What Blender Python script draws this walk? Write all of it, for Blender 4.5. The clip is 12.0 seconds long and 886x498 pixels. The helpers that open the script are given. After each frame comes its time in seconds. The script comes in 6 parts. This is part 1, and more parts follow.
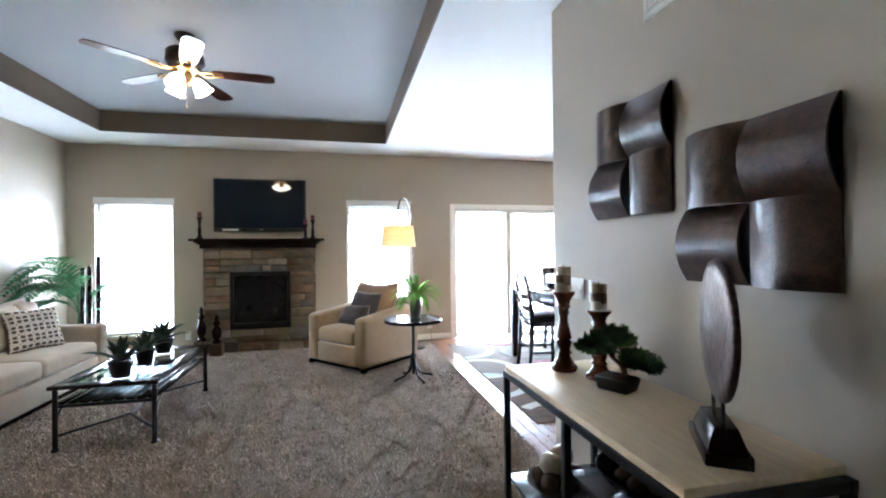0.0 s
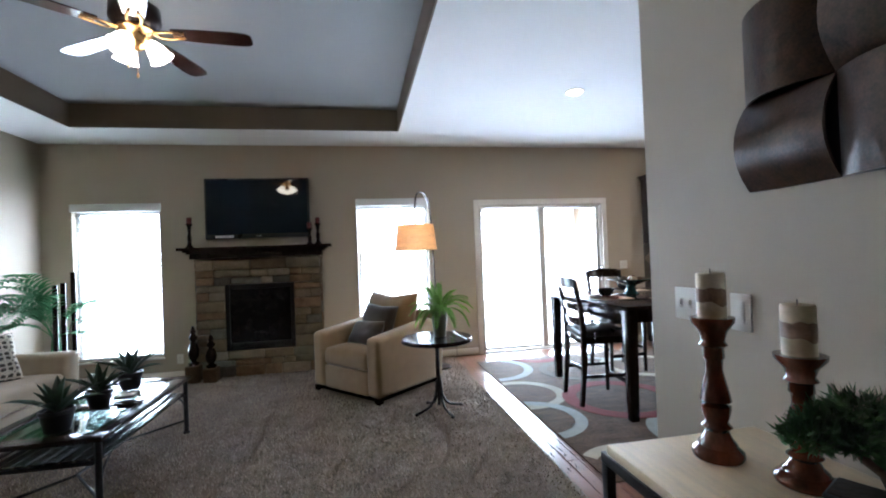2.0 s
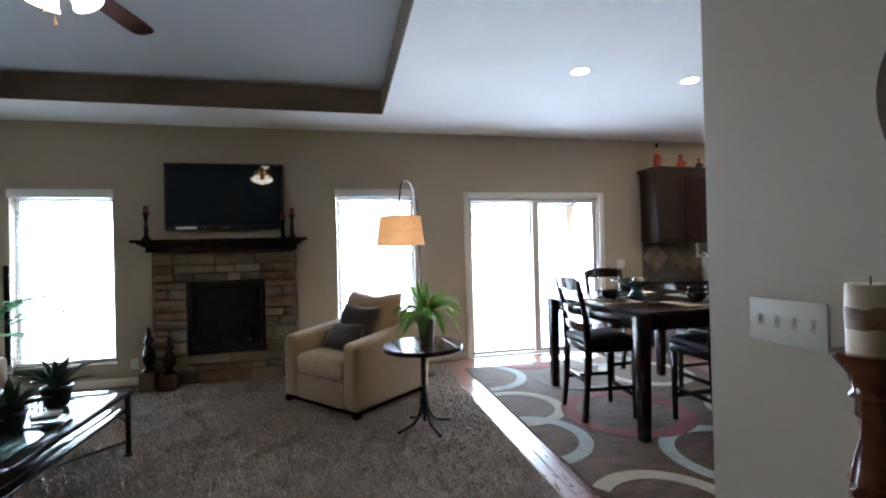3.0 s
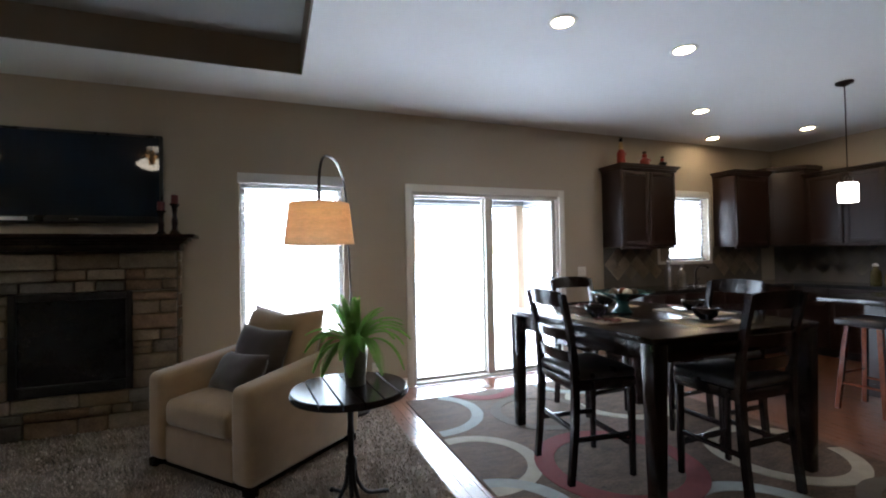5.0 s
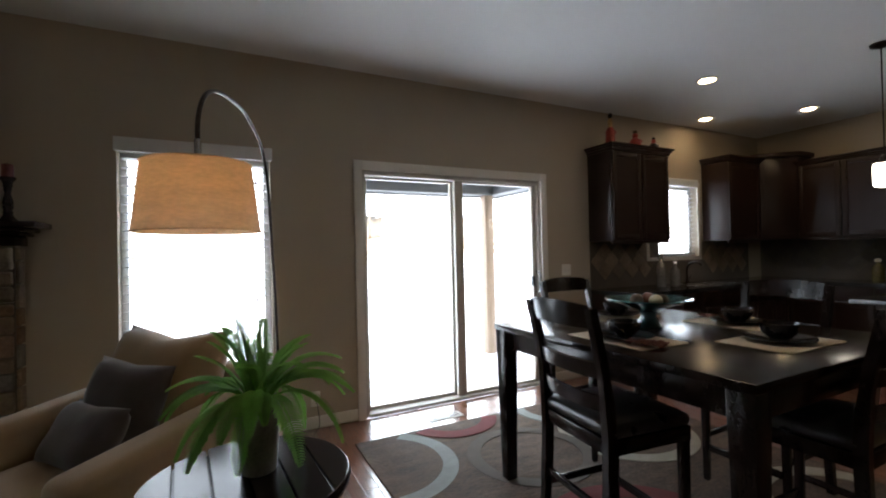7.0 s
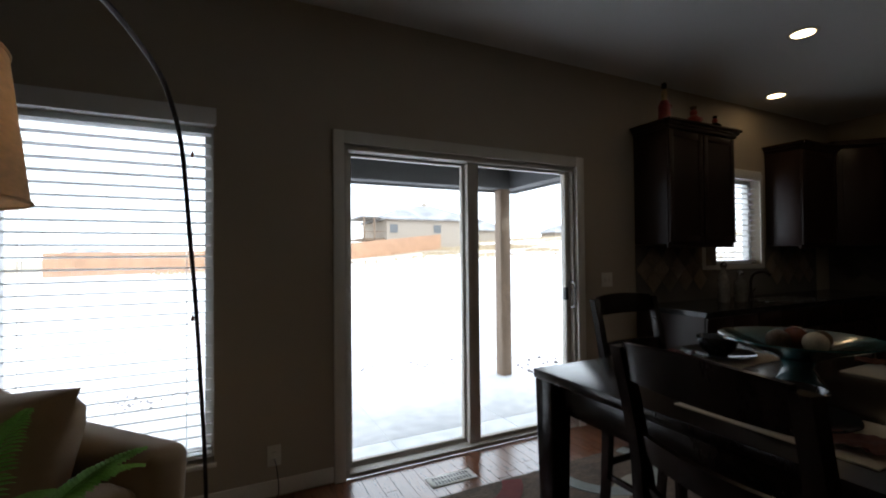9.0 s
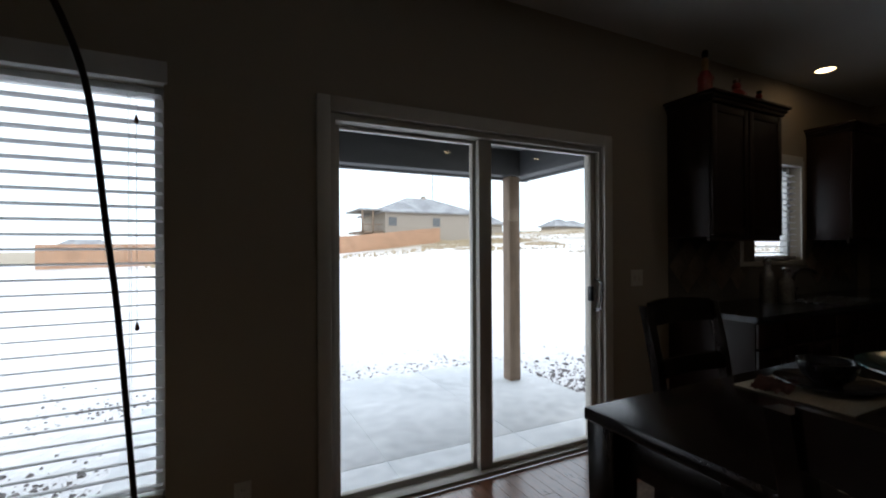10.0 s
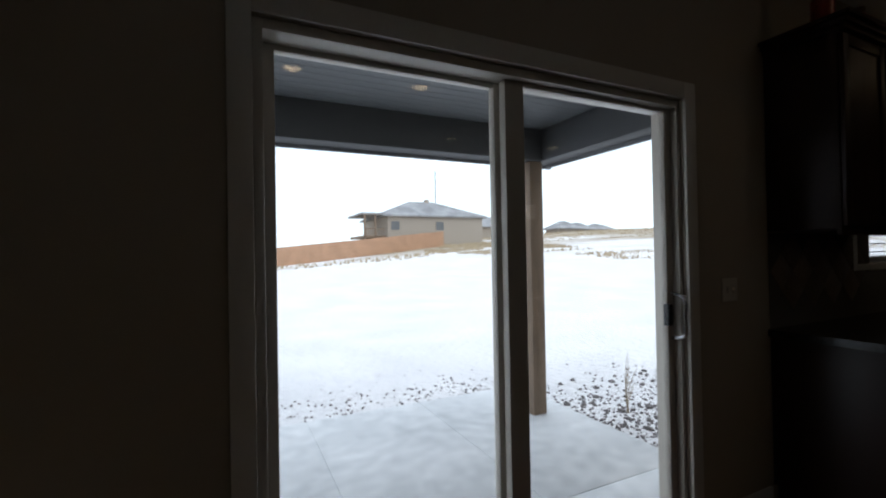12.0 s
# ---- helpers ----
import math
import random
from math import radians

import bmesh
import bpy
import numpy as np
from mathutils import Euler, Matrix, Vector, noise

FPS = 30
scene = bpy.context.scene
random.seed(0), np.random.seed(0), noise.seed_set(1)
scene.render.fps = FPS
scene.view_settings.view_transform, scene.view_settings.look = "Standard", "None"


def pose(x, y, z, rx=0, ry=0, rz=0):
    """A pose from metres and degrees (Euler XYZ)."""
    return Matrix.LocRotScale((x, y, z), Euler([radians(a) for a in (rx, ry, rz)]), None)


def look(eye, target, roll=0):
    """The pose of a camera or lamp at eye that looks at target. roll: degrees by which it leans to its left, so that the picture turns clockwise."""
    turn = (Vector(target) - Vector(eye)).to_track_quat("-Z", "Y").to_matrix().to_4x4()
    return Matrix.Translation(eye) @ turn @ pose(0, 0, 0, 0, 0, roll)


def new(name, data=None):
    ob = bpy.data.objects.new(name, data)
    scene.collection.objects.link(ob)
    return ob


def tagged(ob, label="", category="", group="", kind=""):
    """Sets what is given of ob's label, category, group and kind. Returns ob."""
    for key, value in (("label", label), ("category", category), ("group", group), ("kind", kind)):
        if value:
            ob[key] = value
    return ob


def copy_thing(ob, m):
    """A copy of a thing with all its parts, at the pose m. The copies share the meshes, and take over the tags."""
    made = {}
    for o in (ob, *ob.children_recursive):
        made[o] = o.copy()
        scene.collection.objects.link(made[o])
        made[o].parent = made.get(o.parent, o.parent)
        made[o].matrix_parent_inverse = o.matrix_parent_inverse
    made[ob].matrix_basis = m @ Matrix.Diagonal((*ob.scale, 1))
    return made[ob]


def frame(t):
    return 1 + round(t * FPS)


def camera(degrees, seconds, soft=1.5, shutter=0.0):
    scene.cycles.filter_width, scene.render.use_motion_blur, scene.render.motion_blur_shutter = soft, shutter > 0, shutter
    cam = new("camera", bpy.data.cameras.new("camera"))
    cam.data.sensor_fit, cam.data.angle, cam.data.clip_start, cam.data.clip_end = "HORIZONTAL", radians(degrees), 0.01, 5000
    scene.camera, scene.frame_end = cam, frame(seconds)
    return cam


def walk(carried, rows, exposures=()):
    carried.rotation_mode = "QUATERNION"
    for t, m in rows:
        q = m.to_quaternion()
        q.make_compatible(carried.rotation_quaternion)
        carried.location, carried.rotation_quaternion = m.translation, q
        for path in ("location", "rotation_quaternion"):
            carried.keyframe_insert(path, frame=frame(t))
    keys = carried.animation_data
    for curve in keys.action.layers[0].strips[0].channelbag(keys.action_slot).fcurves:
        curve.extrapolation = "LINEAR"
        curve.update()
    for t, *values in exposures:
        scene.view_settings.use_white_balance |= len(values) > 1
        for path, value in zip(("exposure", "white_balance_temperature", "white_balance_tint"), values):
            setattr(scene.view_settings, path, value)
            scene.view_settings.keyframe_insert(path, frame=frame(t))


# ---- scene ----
cam = camera(90.2, 12.0, soft=2.0)
METRES, EYE, TILT, LEAN, TURN = 5.696, 1.385, 0.136, -0.277, -12.804
ROWS = [
    (0.0, -0.0009, 0.0028, -0.0001, -0.04, 0.12, 0.80),
    (0.5, -0.0032, 0.0399, 0.0015, -0.33, 0.43, 1.70),
    (1.0, -0.0045, 0.0777, 0.0018, 0.16, 0.93, 2.68),
    (1.5, -0.0094, 0.1148, 0.0013, 1.45, 1.03, 3.06),
    (2.0, -0.0171, 0.1561, -0.0010, 2.22, 0.66, 2.52),
    (2.5, -0.0250, 0.1905, -0.0015, 1.44, 0.31, 2.01),
    (3.0, -0.0256, 0.2366, -0.0017, 0.18, 0.17, 1.79),
    (5.0, -0.0294, 0.4129, -0.0068, -8.26, 0.84, 1.30),
    (5.5, -0.0274, 0.4553, -0.0072, -9.84, 1.17, 1.54),
    (6.0, -0.0241, 0.4987, -0.0086, -11.94, 0.87, 1.92),
    (6.5, -0.0183, 0.5406, -0.0086, -13.37, 0.22, 1.92),
    (7.0, -0.0104, 0.5802, -0.0084, -13.93, 0.34, 1.56),
    (9.0, 0.0256, 0.7427, -0.0082, -13.25, 0.72, 0.79),
    (9.5, 0.0289, 0.7845, -0.0068, -13.07, 0.17, 0.11),
    (10.0, 0.0372, 0.8270, -0.0081, -13.40, -0.13, 0.54),
    (10.5, 0.0470, 0.8681, -0.0091, -13.46, -0.10, 1.02),
    (11.0, 0.0550, 0.9101, -0.0095, -13.54, 0.33, 1.22),
    (11.5, 0.0615, 0.9518, -0.0084, -13.68, 0.50, 1.27),
    (12.0, 0.0735, 0.9905, -0.0097, -12.92, 0.40, 1.25),
]
EXPOSURES = [(0.0, 5.42, 5350, 8), (1.0, 5.05, 5350, 8), (2.0, 4.58, 5400, 8), (3.0, 4.21, 5500, 8), (5.0, 3.7, 5700, 9), (6.0, 3.33, 6000, 10), (7.0, 2.85, 6200, 10), (8.0, 2.05, 6200, 10), (9.0, 1.1, 6200, 10), (9.5, 0.65, 6200, 10), (10.5, 0.18, 6150, 10), (12.0, -0.04, 6150, 10)]
walk(cam, [(t, pose(0, 0, EYE, TILT, LEAN, TURN) @ pose(METRES * x, METRES * y, METRES * z, 90 + pitch, roll, yaw)) for t, x, y, z, yaw, pitch, roll in ROWS], EXPOSURES)

# ---- world and sun: an overcast winter sky ----
world = bpy.data.worlds.new("winter_sky")
scene.world = world
world.use_nodes = True
wn, wl = world.node_tree.nodes, world.node_tree.links
wn.clear()
w_out = wn.new("ShaderNodeOutputWorld")
w_mix = wn.new("ShaderNodeMixShader")
w_sky = wn.new("ShaderNodeTexSky")
w_sky.sky_type, w_sky.sun_disc, w_sky.sun_elevation, w_sky.sun_rotation = "NISHITA", False, radians(28), radians(200)
w_bg = wn.new("ShaderNodeBackground")
w_bg.inputs["Strength"].default_value = 0.12
w_cloud = wn.new("ShaderNodeBackground")
w_cloud.inputs["Strength"].default_value = 1.75
w_noise = wn.new("ShaderNodeTexNoise")
w_noise.inputs["Scale"].default_value = 2.2
w_ramp = wn.new("ShaderNodeValToRGB")
w_ramp.color_ramp.elements[0].position, w_ramp.color_ramp.elements[0].color = 0.3, (0.80, 0.86, 0.95, 1)
w_ramp.color_ramp.elements[1].position, w_ramp.color_ramp.elements[1].color = 0.7, (0.97, 0.98, 1.0, 1)
wl.new(w_noise.outputs["Fac"], w_ramp.inputs["Fac"])
wl.new(w_ramp.outputs["Color"], w_cloud.inputs["Color"])
wl.new(w_sky.outputs["Color"], w_bg.inputs["Color"])
w_mix.inputs["Fac"].default_value = 0.85
wl.new(w_bg.outputs[0], w_mix.inputs[1])
wl.new(w_cloud.outputs[0], w_mix.inputs[2])
wl.new(w_mix.outputs[0], w_out.inputs["Surface"])

sun = new("sun", bpy.data.lights.new("sun", "SUN"))
sun.data.energy, sun.data.angle, sun.data.color = 0.6, radians(25), (1.0, 0.96, 0.9)
sun.matrix_world = look((30, -60, 40), (0, 0, 0))


# ---- materials ----
def M(name, col, rough=0.6, metal=0.0, var=0.12, scale=6.0, fine=90.0, bump=0.15, dist=0.002, stretch=(1, 1, 1), rand=0.0, col2=None, coat=0.0, sheen=0.0, rvar=0.1):
    m = bpy.data.materials.new(name)
    m.use_nodes = True
    n, l = m.node_tree.nodes, m.node_tree.links
    b = n["Principled BSDF"]
    tc = n.new("ShaderNodeTexCoord")
    mp = n.new("ShaderNodeMapping")
    mp.inputs["Scale"].default_value = stretch
    l.new(tc.outputs["Object"], mp.inputs["Vector"])
    vec = mp.outputs["Vector"]
    if rand:
        oi = n.new("ShaderNodeObjectInfo")
        add = n.new("ShaderNodeVectorMath")
        add.operation = "MULTIPLY_ADD"
        add.inputs[1].default_value = (1, 1, 1)
        sc = n.new("ShaderNodeMath")
        sc.operation = "MULTIPLY"
        sc.inputs[1].default_value = 37.0
        l.new(oi.outputs["Random"], sc.inputs[0])
        l.new(vec, add.inputs[0])
        l.new(sc.outputs[0], add.inputs[2])
        vec = add.outputs[0]
    big, small = n.new("ShaderNodeTexNoise"), n.new("ShaderNodeTexNoise")
    for t, s, d in ((big, scale, 4.0), (small, fine, 3.0)):
        t.inputs["Scale"].default_value, t.inputs["Detail"].default_value = s, d
        l.new(vec, t.inputs["Vector"])
    mixv = n.new("ShaderNodeMath")
    mixv.operation = "MULTIPLY_ADD"
    mixv.inputs[1].default_value, mixv.inputs[2].default_value = 0.45, 0.0
    l.new(small.outputs["Fac"], mixv.inputs[0])
    sumv = n.new("ShaderNodeMath")
    sumv.operation = "MULTIPLY_ADD"
    sumv.inputs[1].default_value = 0.55
    l.new(big.outputs["Fac"], sumv.inputs[0])
    l.new(mixv.outputs[0], sumv.inputs[2])
    ramp = n.new("ShaderNodeValToRGB")
    lo = [c * (1 - var) for c in col] if col2 is None else list(col2)
    hi = [min(1, c * (1 + var)) for c in col]
    ramp.color_ramp.elements[0].position, ramp.color_ramp.elements[0].color = 0.34, (*lo, 1)
    ramp.color_ramp.elements[1].position, ramp.color_ramp.elements[1].color = 0.66, (*hi, 1)
    l.new(sumv.outputs[0], ramp.inputs["Fac"])
    colour = ramp.outputs["Color"]
    if rand:
        hs = n.new("ShaderNodeHueSaturation")
        mr = n.new("ShaderNodeMapRange")
        mr.inputs["To Min"].default_value, mr.inputs["To Max"].default_value = 1 - rand, 1 + rand
        l.new(oi.outputs["Random"], mr.inputs["Value"])
        l.new(mr.outputs[0], hs.inputs["Value"])
        l.new(colour, hs.inputs["Color"])
        colour = hs.outputs["Color"]
    l.new(colour, b.inputs["Base Color"])
    rr = n.new("ShaderNodeMapRange")
    rr.inputs["To Min"].default_value, rr.inputs["To Max"].default_value = max(0.02, rough - rvar), min(1, rough + rvar)
    l.new(big.outputs["Fac"], rr.inputs["Value"])
    l.new(rr.outputs[0], b.inputs["Roughness"])
    b.inputs["Metallic"].default_value = metal
    b.inputs["Coat Weight"].default_value = coat
    b.inputs["Coat Roughness"].default_value = 0.15
    b.inputs["Sheen Weight"].default_value = sheen
    if bump:
        bp = n.new("ShaderNodeBump")
        bp.inputs["Strength"].default_value, bp.inputs["Distance"].default_value = bump, dist
        l.new(sumv.outputs[0], bp.inputs["Height"])
        l.new(bp.outputs[0], b.inputs["Normal"])
    return m


def glow(name, col, strength, base=(0.8, 0.78, 0.72)):
    m = M(name, base, 0.3, var=0.03, bump=0.0)
    b = m.node_tree.nodes["Principled BSDF"]
    b.inputs["Emission Color"].default_value, b.inputs["Emission Strength"].default_value = (*col, 1), strength
    return m


def pane_glass(name, tint=(0.96, 0.98, 0.98), base=0.03):
    m = bpy.data.materials.new(name)
    m.use_nodes = True
    n, l = m.node_tree.nodes, m.node_tree.links
    n.clear()
    out, mix = n.new("ShaderNodeOutputMaterial"), n.new("ShaderNodeMixShader")
    tr, gl, fr = n.new("ShaderNodeBsdfTransparent"), n.new("ShaderNodeBsdfGlossy"), n.new("ShaderNodeLayerWeight")
    tr.inputs["Color"].default_value = (*tint, 1)
    gl.inputs["Roughness"].default_value, fr.inputs["Blend"].default_value = 0.01, 0.5
    steep, lift = n.new("ShaderNodeMath"), n.new("ShaderNodeMath")
    steep.operation, lift.operation = "POWER", "MULTIPLY_ADD"
    steep.inputs[1].default_value, lift.inputs[1].default_value, lift.inputs[2].default_value = 5.0, 0.9, base
    l.new(fr.outputs["Facing"], steep.inputs[0])
    l.new(steep.outputs[0], lift.inputs[0])
    l.new(lift.outputs[0], mix.inputs["Fac"])
    l.new(tr.outputs[0], mix.inputs[1])
    l.new(gl.outputs[0], mix.inputs[2])
    l.new(mix.outputs[0], out.inputs["Surface"])
    return m


def translucent(name, col, amount=0.5, scale=60, var=0.1, fine=400, stretch=(1, 1, 1)):
    m = M(name, col, 0.8, var=var, scale=scale, fine=fine, bump=0.2, dist=0.001, stretch=stretch)
    n, l = m.node_tree.nodes, m.node_tree.links
    mix, tl = n.new("ShaderNodeMixShader"), n.new("ShaderNodeBsdfTranslucent")
    l.new(n["Principled BSDF"].inputs["Base Color"].links[0].from_socket, tl.inputs["Color"])
    mix.inputs["Fac"].default_value = amount
    l.new(n["Principled BSDF"].outputs[0], mix.inputs[1])
    l.new(tl.outputs[0], mix.inputs[2])
    l.new(mix.outputs[0], n["Material Output"].inputs["Surface"])
    return m


WALL = M("greige_wall_paint", (0.43, 0.368, 0.285), 0.65, var=0.025, scale=1.5, fine=260, bump=0.25, dist=0.0012)
WHITE = M("white_ceiling_paint", (0.78, 0.78, 0.77), 0.85, var=0.02, scale=2, fine=140, bump=0.5, dist=0.002)
TRAYTOP = M("grey_tray_paint", (0.30, 0.30, 0.30), 0.75, var=0.02, scale=2, fine=140, bump=0.4, dist=0.002)
TRAYSIDE = M("taupe_tray_paint", (0.17, 0.135, 0.10), 0.75, var=0.03, scale=2, fine=160, bump=0.3)
TRIM = M("cream_trim_paint", (0.74, 0.71, 0.65), 0.4, var=0.03, scale=5, fine=80, bump=0.05)
VINYL = M("beige_vinyl", (0.56, 0.52, 0.46), 0.4, var=0.03, scale=5, bump=0.05)
VINYLW = M("white_vinyl", (0.76, 0.76, 0.75), 0.4, var=0.03, scale=5, bump=0.05)
SLAT = translucent("white_blind_slat", (0.86, 0.86, 0.86), 0.3, 20)
CARPET = M("brown_shag_carpet", (0.225, 0.185, 0.15), 0.98, var=0.15, scale=7, fine=60, bump=0.8, dist=0.02, col2=(0.13, 0.10, 0.077))
TUFT = M("brown_shag_tuft", (0.38, 0.31, 0.25), 0.95, var=0.15, scale=3, fine=22, bump=0.0, col2=(0.27, 0.215, 0.168))
WOOD = M("red_brown_hardwood", (0.17, 0.064, 0.030), 0.28, var=0.3, scale=9, fine=60, stretch=(10, 1, 10), rand=0.12, bump=0.0, coat=1.0, rvar=0.02)
RUG = M("brown_wool_rug", (0.115, 0.073, 0.045), 0.95, var=0.25, scale=5, fine=40, stretch=(1, 2.5, 1), bump=1.0, dist=0.012, col2=(0.042, 0.027, 0.017))
RUG_CREAM = M("cream_wool", (0.36, 0.32, 0.25), 0.95, var=0.14, scale=14, fine=180, bump=0.7, dist=0.005)
RUG_BLUE = M("pale_blue_wool", (0.29, 0.305, 0.285), 0.95, var=0.14, scale=14, fine=180, bump=0.7, dist=0.005)
RUG_RED = M("brick_red_wool", (0.16, 0.03, 0.027), 0.95, var=0.16, scale=14, fine=180, bump=0.7, dist=0.005)
RUG_TAUPE = M("taupe_wool", (0.105, 0.083, 0.062), 0.95, var=0.14, scale=14, fine=180, bump=0.7, dist=0.005)
STONES = [M("stone_tan", (0.20, 0.148, 0.097), 0.85, var=0.25, scale=9, fine=60, bump=0.9, dist=0.012, rand=0.18),
          M("stone_buff", (0.225, 0.18, 0.127), 0.85, var=0.25, scale=9, fine=60, bump=0.9, dist=0.012, rand=0.25),
          M("stone_grey", (0.13, 0.118, 0.098), 0.85, var=0.3, scale=9, fine=60, bump=0.9, dist=0.012, rand=0.3),
          M("stone_rust", (0.18, 0.115, 0.07), 0.85, var=0.3, scale=9, fine=60, bump=0.9, dist=0.012, rand=0.25)]
MORTAR = M("mortar", (0.12, 0.098, 0.075), 0.95, var=0.2, scale=20, fine=120, bump=0.6, dist=0.004)
DARKWOOD = M("espresso_wood", (0.014, 0.0085, 0.007), 0.2, var=0.2, scale=6, fine=70, stretch=(3, 3, 1), bump=0.006, coat=0.0, rvar=0.02)
CABWOOD = M("dark_cherry_wood", (0.024, 0.0115, 0.009), 0.36, var=0.16, scale=5, fine=60, stretch=(3, 3, 0.5), bump=0.03, coat=0.0)
for m_ in (DARKWOOD, CABWOOD):
    m_.node_tree.nodes["Principled BSDF"].inputs["Specular IOR Level"].default_value = 0.32
BLADE = M("dark_rosewood_blade", (0.055, 0.018, 0.013), 0.14, var=0.25, scale=8, fine=80, stretch=(4, 4, 4), bump=0.01, coat=1.0, rvar=0.03)
MAHOG = M("turned_mahogany", (0.125, 0.034, 0.016), 0.2, var=0.3, scale=14, fine=90, stretch=(1, 1, 0.4), bump=0.05, coat=0.4)
ARTWOOD = M("lacquered_bark_panel", (0.07, 0.036, 0.023), 0.3, var=0.3, scale=26, fine=140, bump=0.5, dist=0.003, col2=(0.026, 0.015, 0.012), rvar=0.06)
MAPLE = M("blond_maple_top", (0.76, 0.60, 0.39), 0.42, var=0.12, scale=5, fine=60, stretch=(12, 1, 4), bump=0.05)
BLACKMETAL = M("black_painted_steel", (0.02, 0.02, 0.022), 0.4, 0.5, var=0.3, scale=20, bump=0.1)
DARKGLOSS = M("black_lacquer", (0.014, 0.014, 0.016), 0.15, var=0.2, scale=8, bump=0.02)
BLACKSTONE = M("black_granite", (0.025, 0.025, 0.027), 0.12, var=0.6, scale=40, fine=220, bump=0.02)
BLACKSTONE.node_tree.nodes["Principled BSDF"].inputs["Specular IOR Level"].default_value = 0.3
CHROME = M("brushed_steel", (0.55, 0.55, 0.56), 0.25, 1.0, var=0.08, scale=30, bump=0.03)
BRASS = M("antique_brass", (0.45, 0.27, 0.11), 0.3, 1.0, var=0.25, scale=30, bump=0.05)
BRONZE = M("oil_rubbed_bronze", (0.035, 0.024, 0.02), 0.35, 0.7, var=0.3, scale=20, bump=0.06)
FABRIC = M("tan_woven_upholstery", (0.33, 0.222, 0.118), 0.95, var=0.1, scale=10, fine=420, bump=0.5, dist=0.002, sheen=0.3)
FABRIC2 = M("beige_sofa_upholstery", (0.42, 0.345, 0.25), 0.95, var=0.1, scale=10, fine=420, bump=0.5, dist=0.002, sheen=0.3)
PILLOW = M("grey_brown_pillow_cloth", (0.05, 0.038, 0.034), 0.9, var=0.18, scale=16, fine=360, bump=0.5, dist=0.002, sheen=0.4)
PILLOWW = M("ivory_pillow_cloth", (0.66, 0.61, 0.53), 0.9, var=0.08, scale=16, fine=360, bump=0.4, dist=0.002)
PILLOWD = M("charcoal_lattice_print", (0.085, 0.075, 0.068), 0.9, var=0.15, scale=16, fine=360, bump=0.3, dist=0.001)
LEATHER = M("black_seat_leather", (0.016, 0.014, 0.014), 0.3, var=0.2, scale=9, fine=240, bump=0.25, dist=0.001)
SHADE = translucent("amber_linen_shade", (0.76, 0.55, 0.33), 0.5, 9, 0.13, 45, (1, 1, 3))
WAX = M("ivory_candle_wax", (0.66, 0.56, 0.40), 0.45, var=0.1, scale=14, bump=0.1)
WAXBROWN = M("brown_candle_wax", (0.25, 0.15, 0.10), 0.45, var=0.4, scale=22, bump=0.1)
WAXRED = M("dark_red_candle_wax", (0.11, 0.014, 0.014), 0.45, var=0.2, scale=22, bump=0.1)
FERN = translucent("fern_green", (0.24, 0.46, 0.10), 0.4, 14, 0.3)
PALM = translucent("palm_green", (0.075, 0.22, 0.085), 0.35, 10)
BONSAI = M("bonsai_green", (0.06, 0.135, 0.042), 0.6, var=0.5, scale=30, fine=200, bump=0.3)
ALOE = M("succulent_green", (0.075, 0.115, 0.075), 0.4, var=0.3, scale=20, fine=150, bump=0.2, rand=0.2)
BARK = M("brown_bark", (0.11, 0.07, 0.045), 0.9, var=0.4, scale=20, fine=120, bump=0.8, dist=0.004)
POT = M("matte_black_pot", (0.014, 0.014, 0.016), 0.45, var=0.2, scale=15, bump=0.1)
VASE = M("grey_green_glazed_vase", (0.19, 0.175, 0.135), 0.38, var=0.25, scale=14, fine=90, bump=0.15)
SOIL = M("potting_soil", (0.035, 0.024, 0.018), 0.95, var=0.4, scale=50, bump=0.9, dist=0.006)
BASKET = M("dark_woven_basket", (0.06, 0.035, 0.022), 0.7, var=0.4, scale=30, fine=120, stretch=(1, 1, 4), bump=0.9, dist=0.006)
TVSCREEN = M("tv_screen", (0.010, 0.016, 0.028), 0.03, var=0.05, scale=2, bump=0.0, rvar=0.01)
PLASTIC = M("black_plastic", (0.012, 0.012, 0.014), 0.3, var=0.1, bump=0.03)
IVORY = M("ivory_plastic", (0.72, 0.70, 0.64), 0.35, var=0.03, bump=0.02)
HAMMERED = M("hammered_pewter", (0.165, 0.12, 0.104), 0.38, 0.55, var=0.3, scale=20, fine=60, bump=0.9, dist=0.008, col2=(0.06, 0.042, 0.036))
TILE = M("slate_backsplash", (0.20, 0.152, 0.11), 0.42, var=0.35, scale=7, fine=50, bump=0.35, dist=0.004, rand=0.35)
GROUT = M("grout", (0.13, 0.115, 0.1), 0.9, var=0.1, bump=0.3)
LINEN = M("straw_placemat", (0.46, 0.38, 0.27), 0.9, var=0.18, scale=30, fine=260, stretch=(1, 8, 1), bump=0.8, dist=0.003)
TEALGLASS = M("teal_glass_bowl", (0.03, 0.085, 0.085), 0.08, var=0.3, scale=9, bump=0.03, coat=0.5)
CERAMIC = M("dark_glazed_stoneware", (0.018, 0.016, 0.016), 0.14, var=0.2, scale=12, bump=0.03)
NAPKIN = M("rust_cloth_napkin", (0.14, 0.05, 0.035), 0.9, var=0.25, scale=20, bump=0.4)
SNOW = M("snow_field", (0.88, 0.865, 0.875), 0.8, var=0.06, scale=0.7, fine=9, bump=0.9, dist=0.12, col2=(0.73, 0.725, 0.745))
CONCRETE = M("snow_dusted_concrete", (0.84, 0.85, 0.87), 0.6, var=0.05, scale=1.3, fine=9, bump=0.4, dist=0.008, col2=(0.55, 0.575, 0.60))
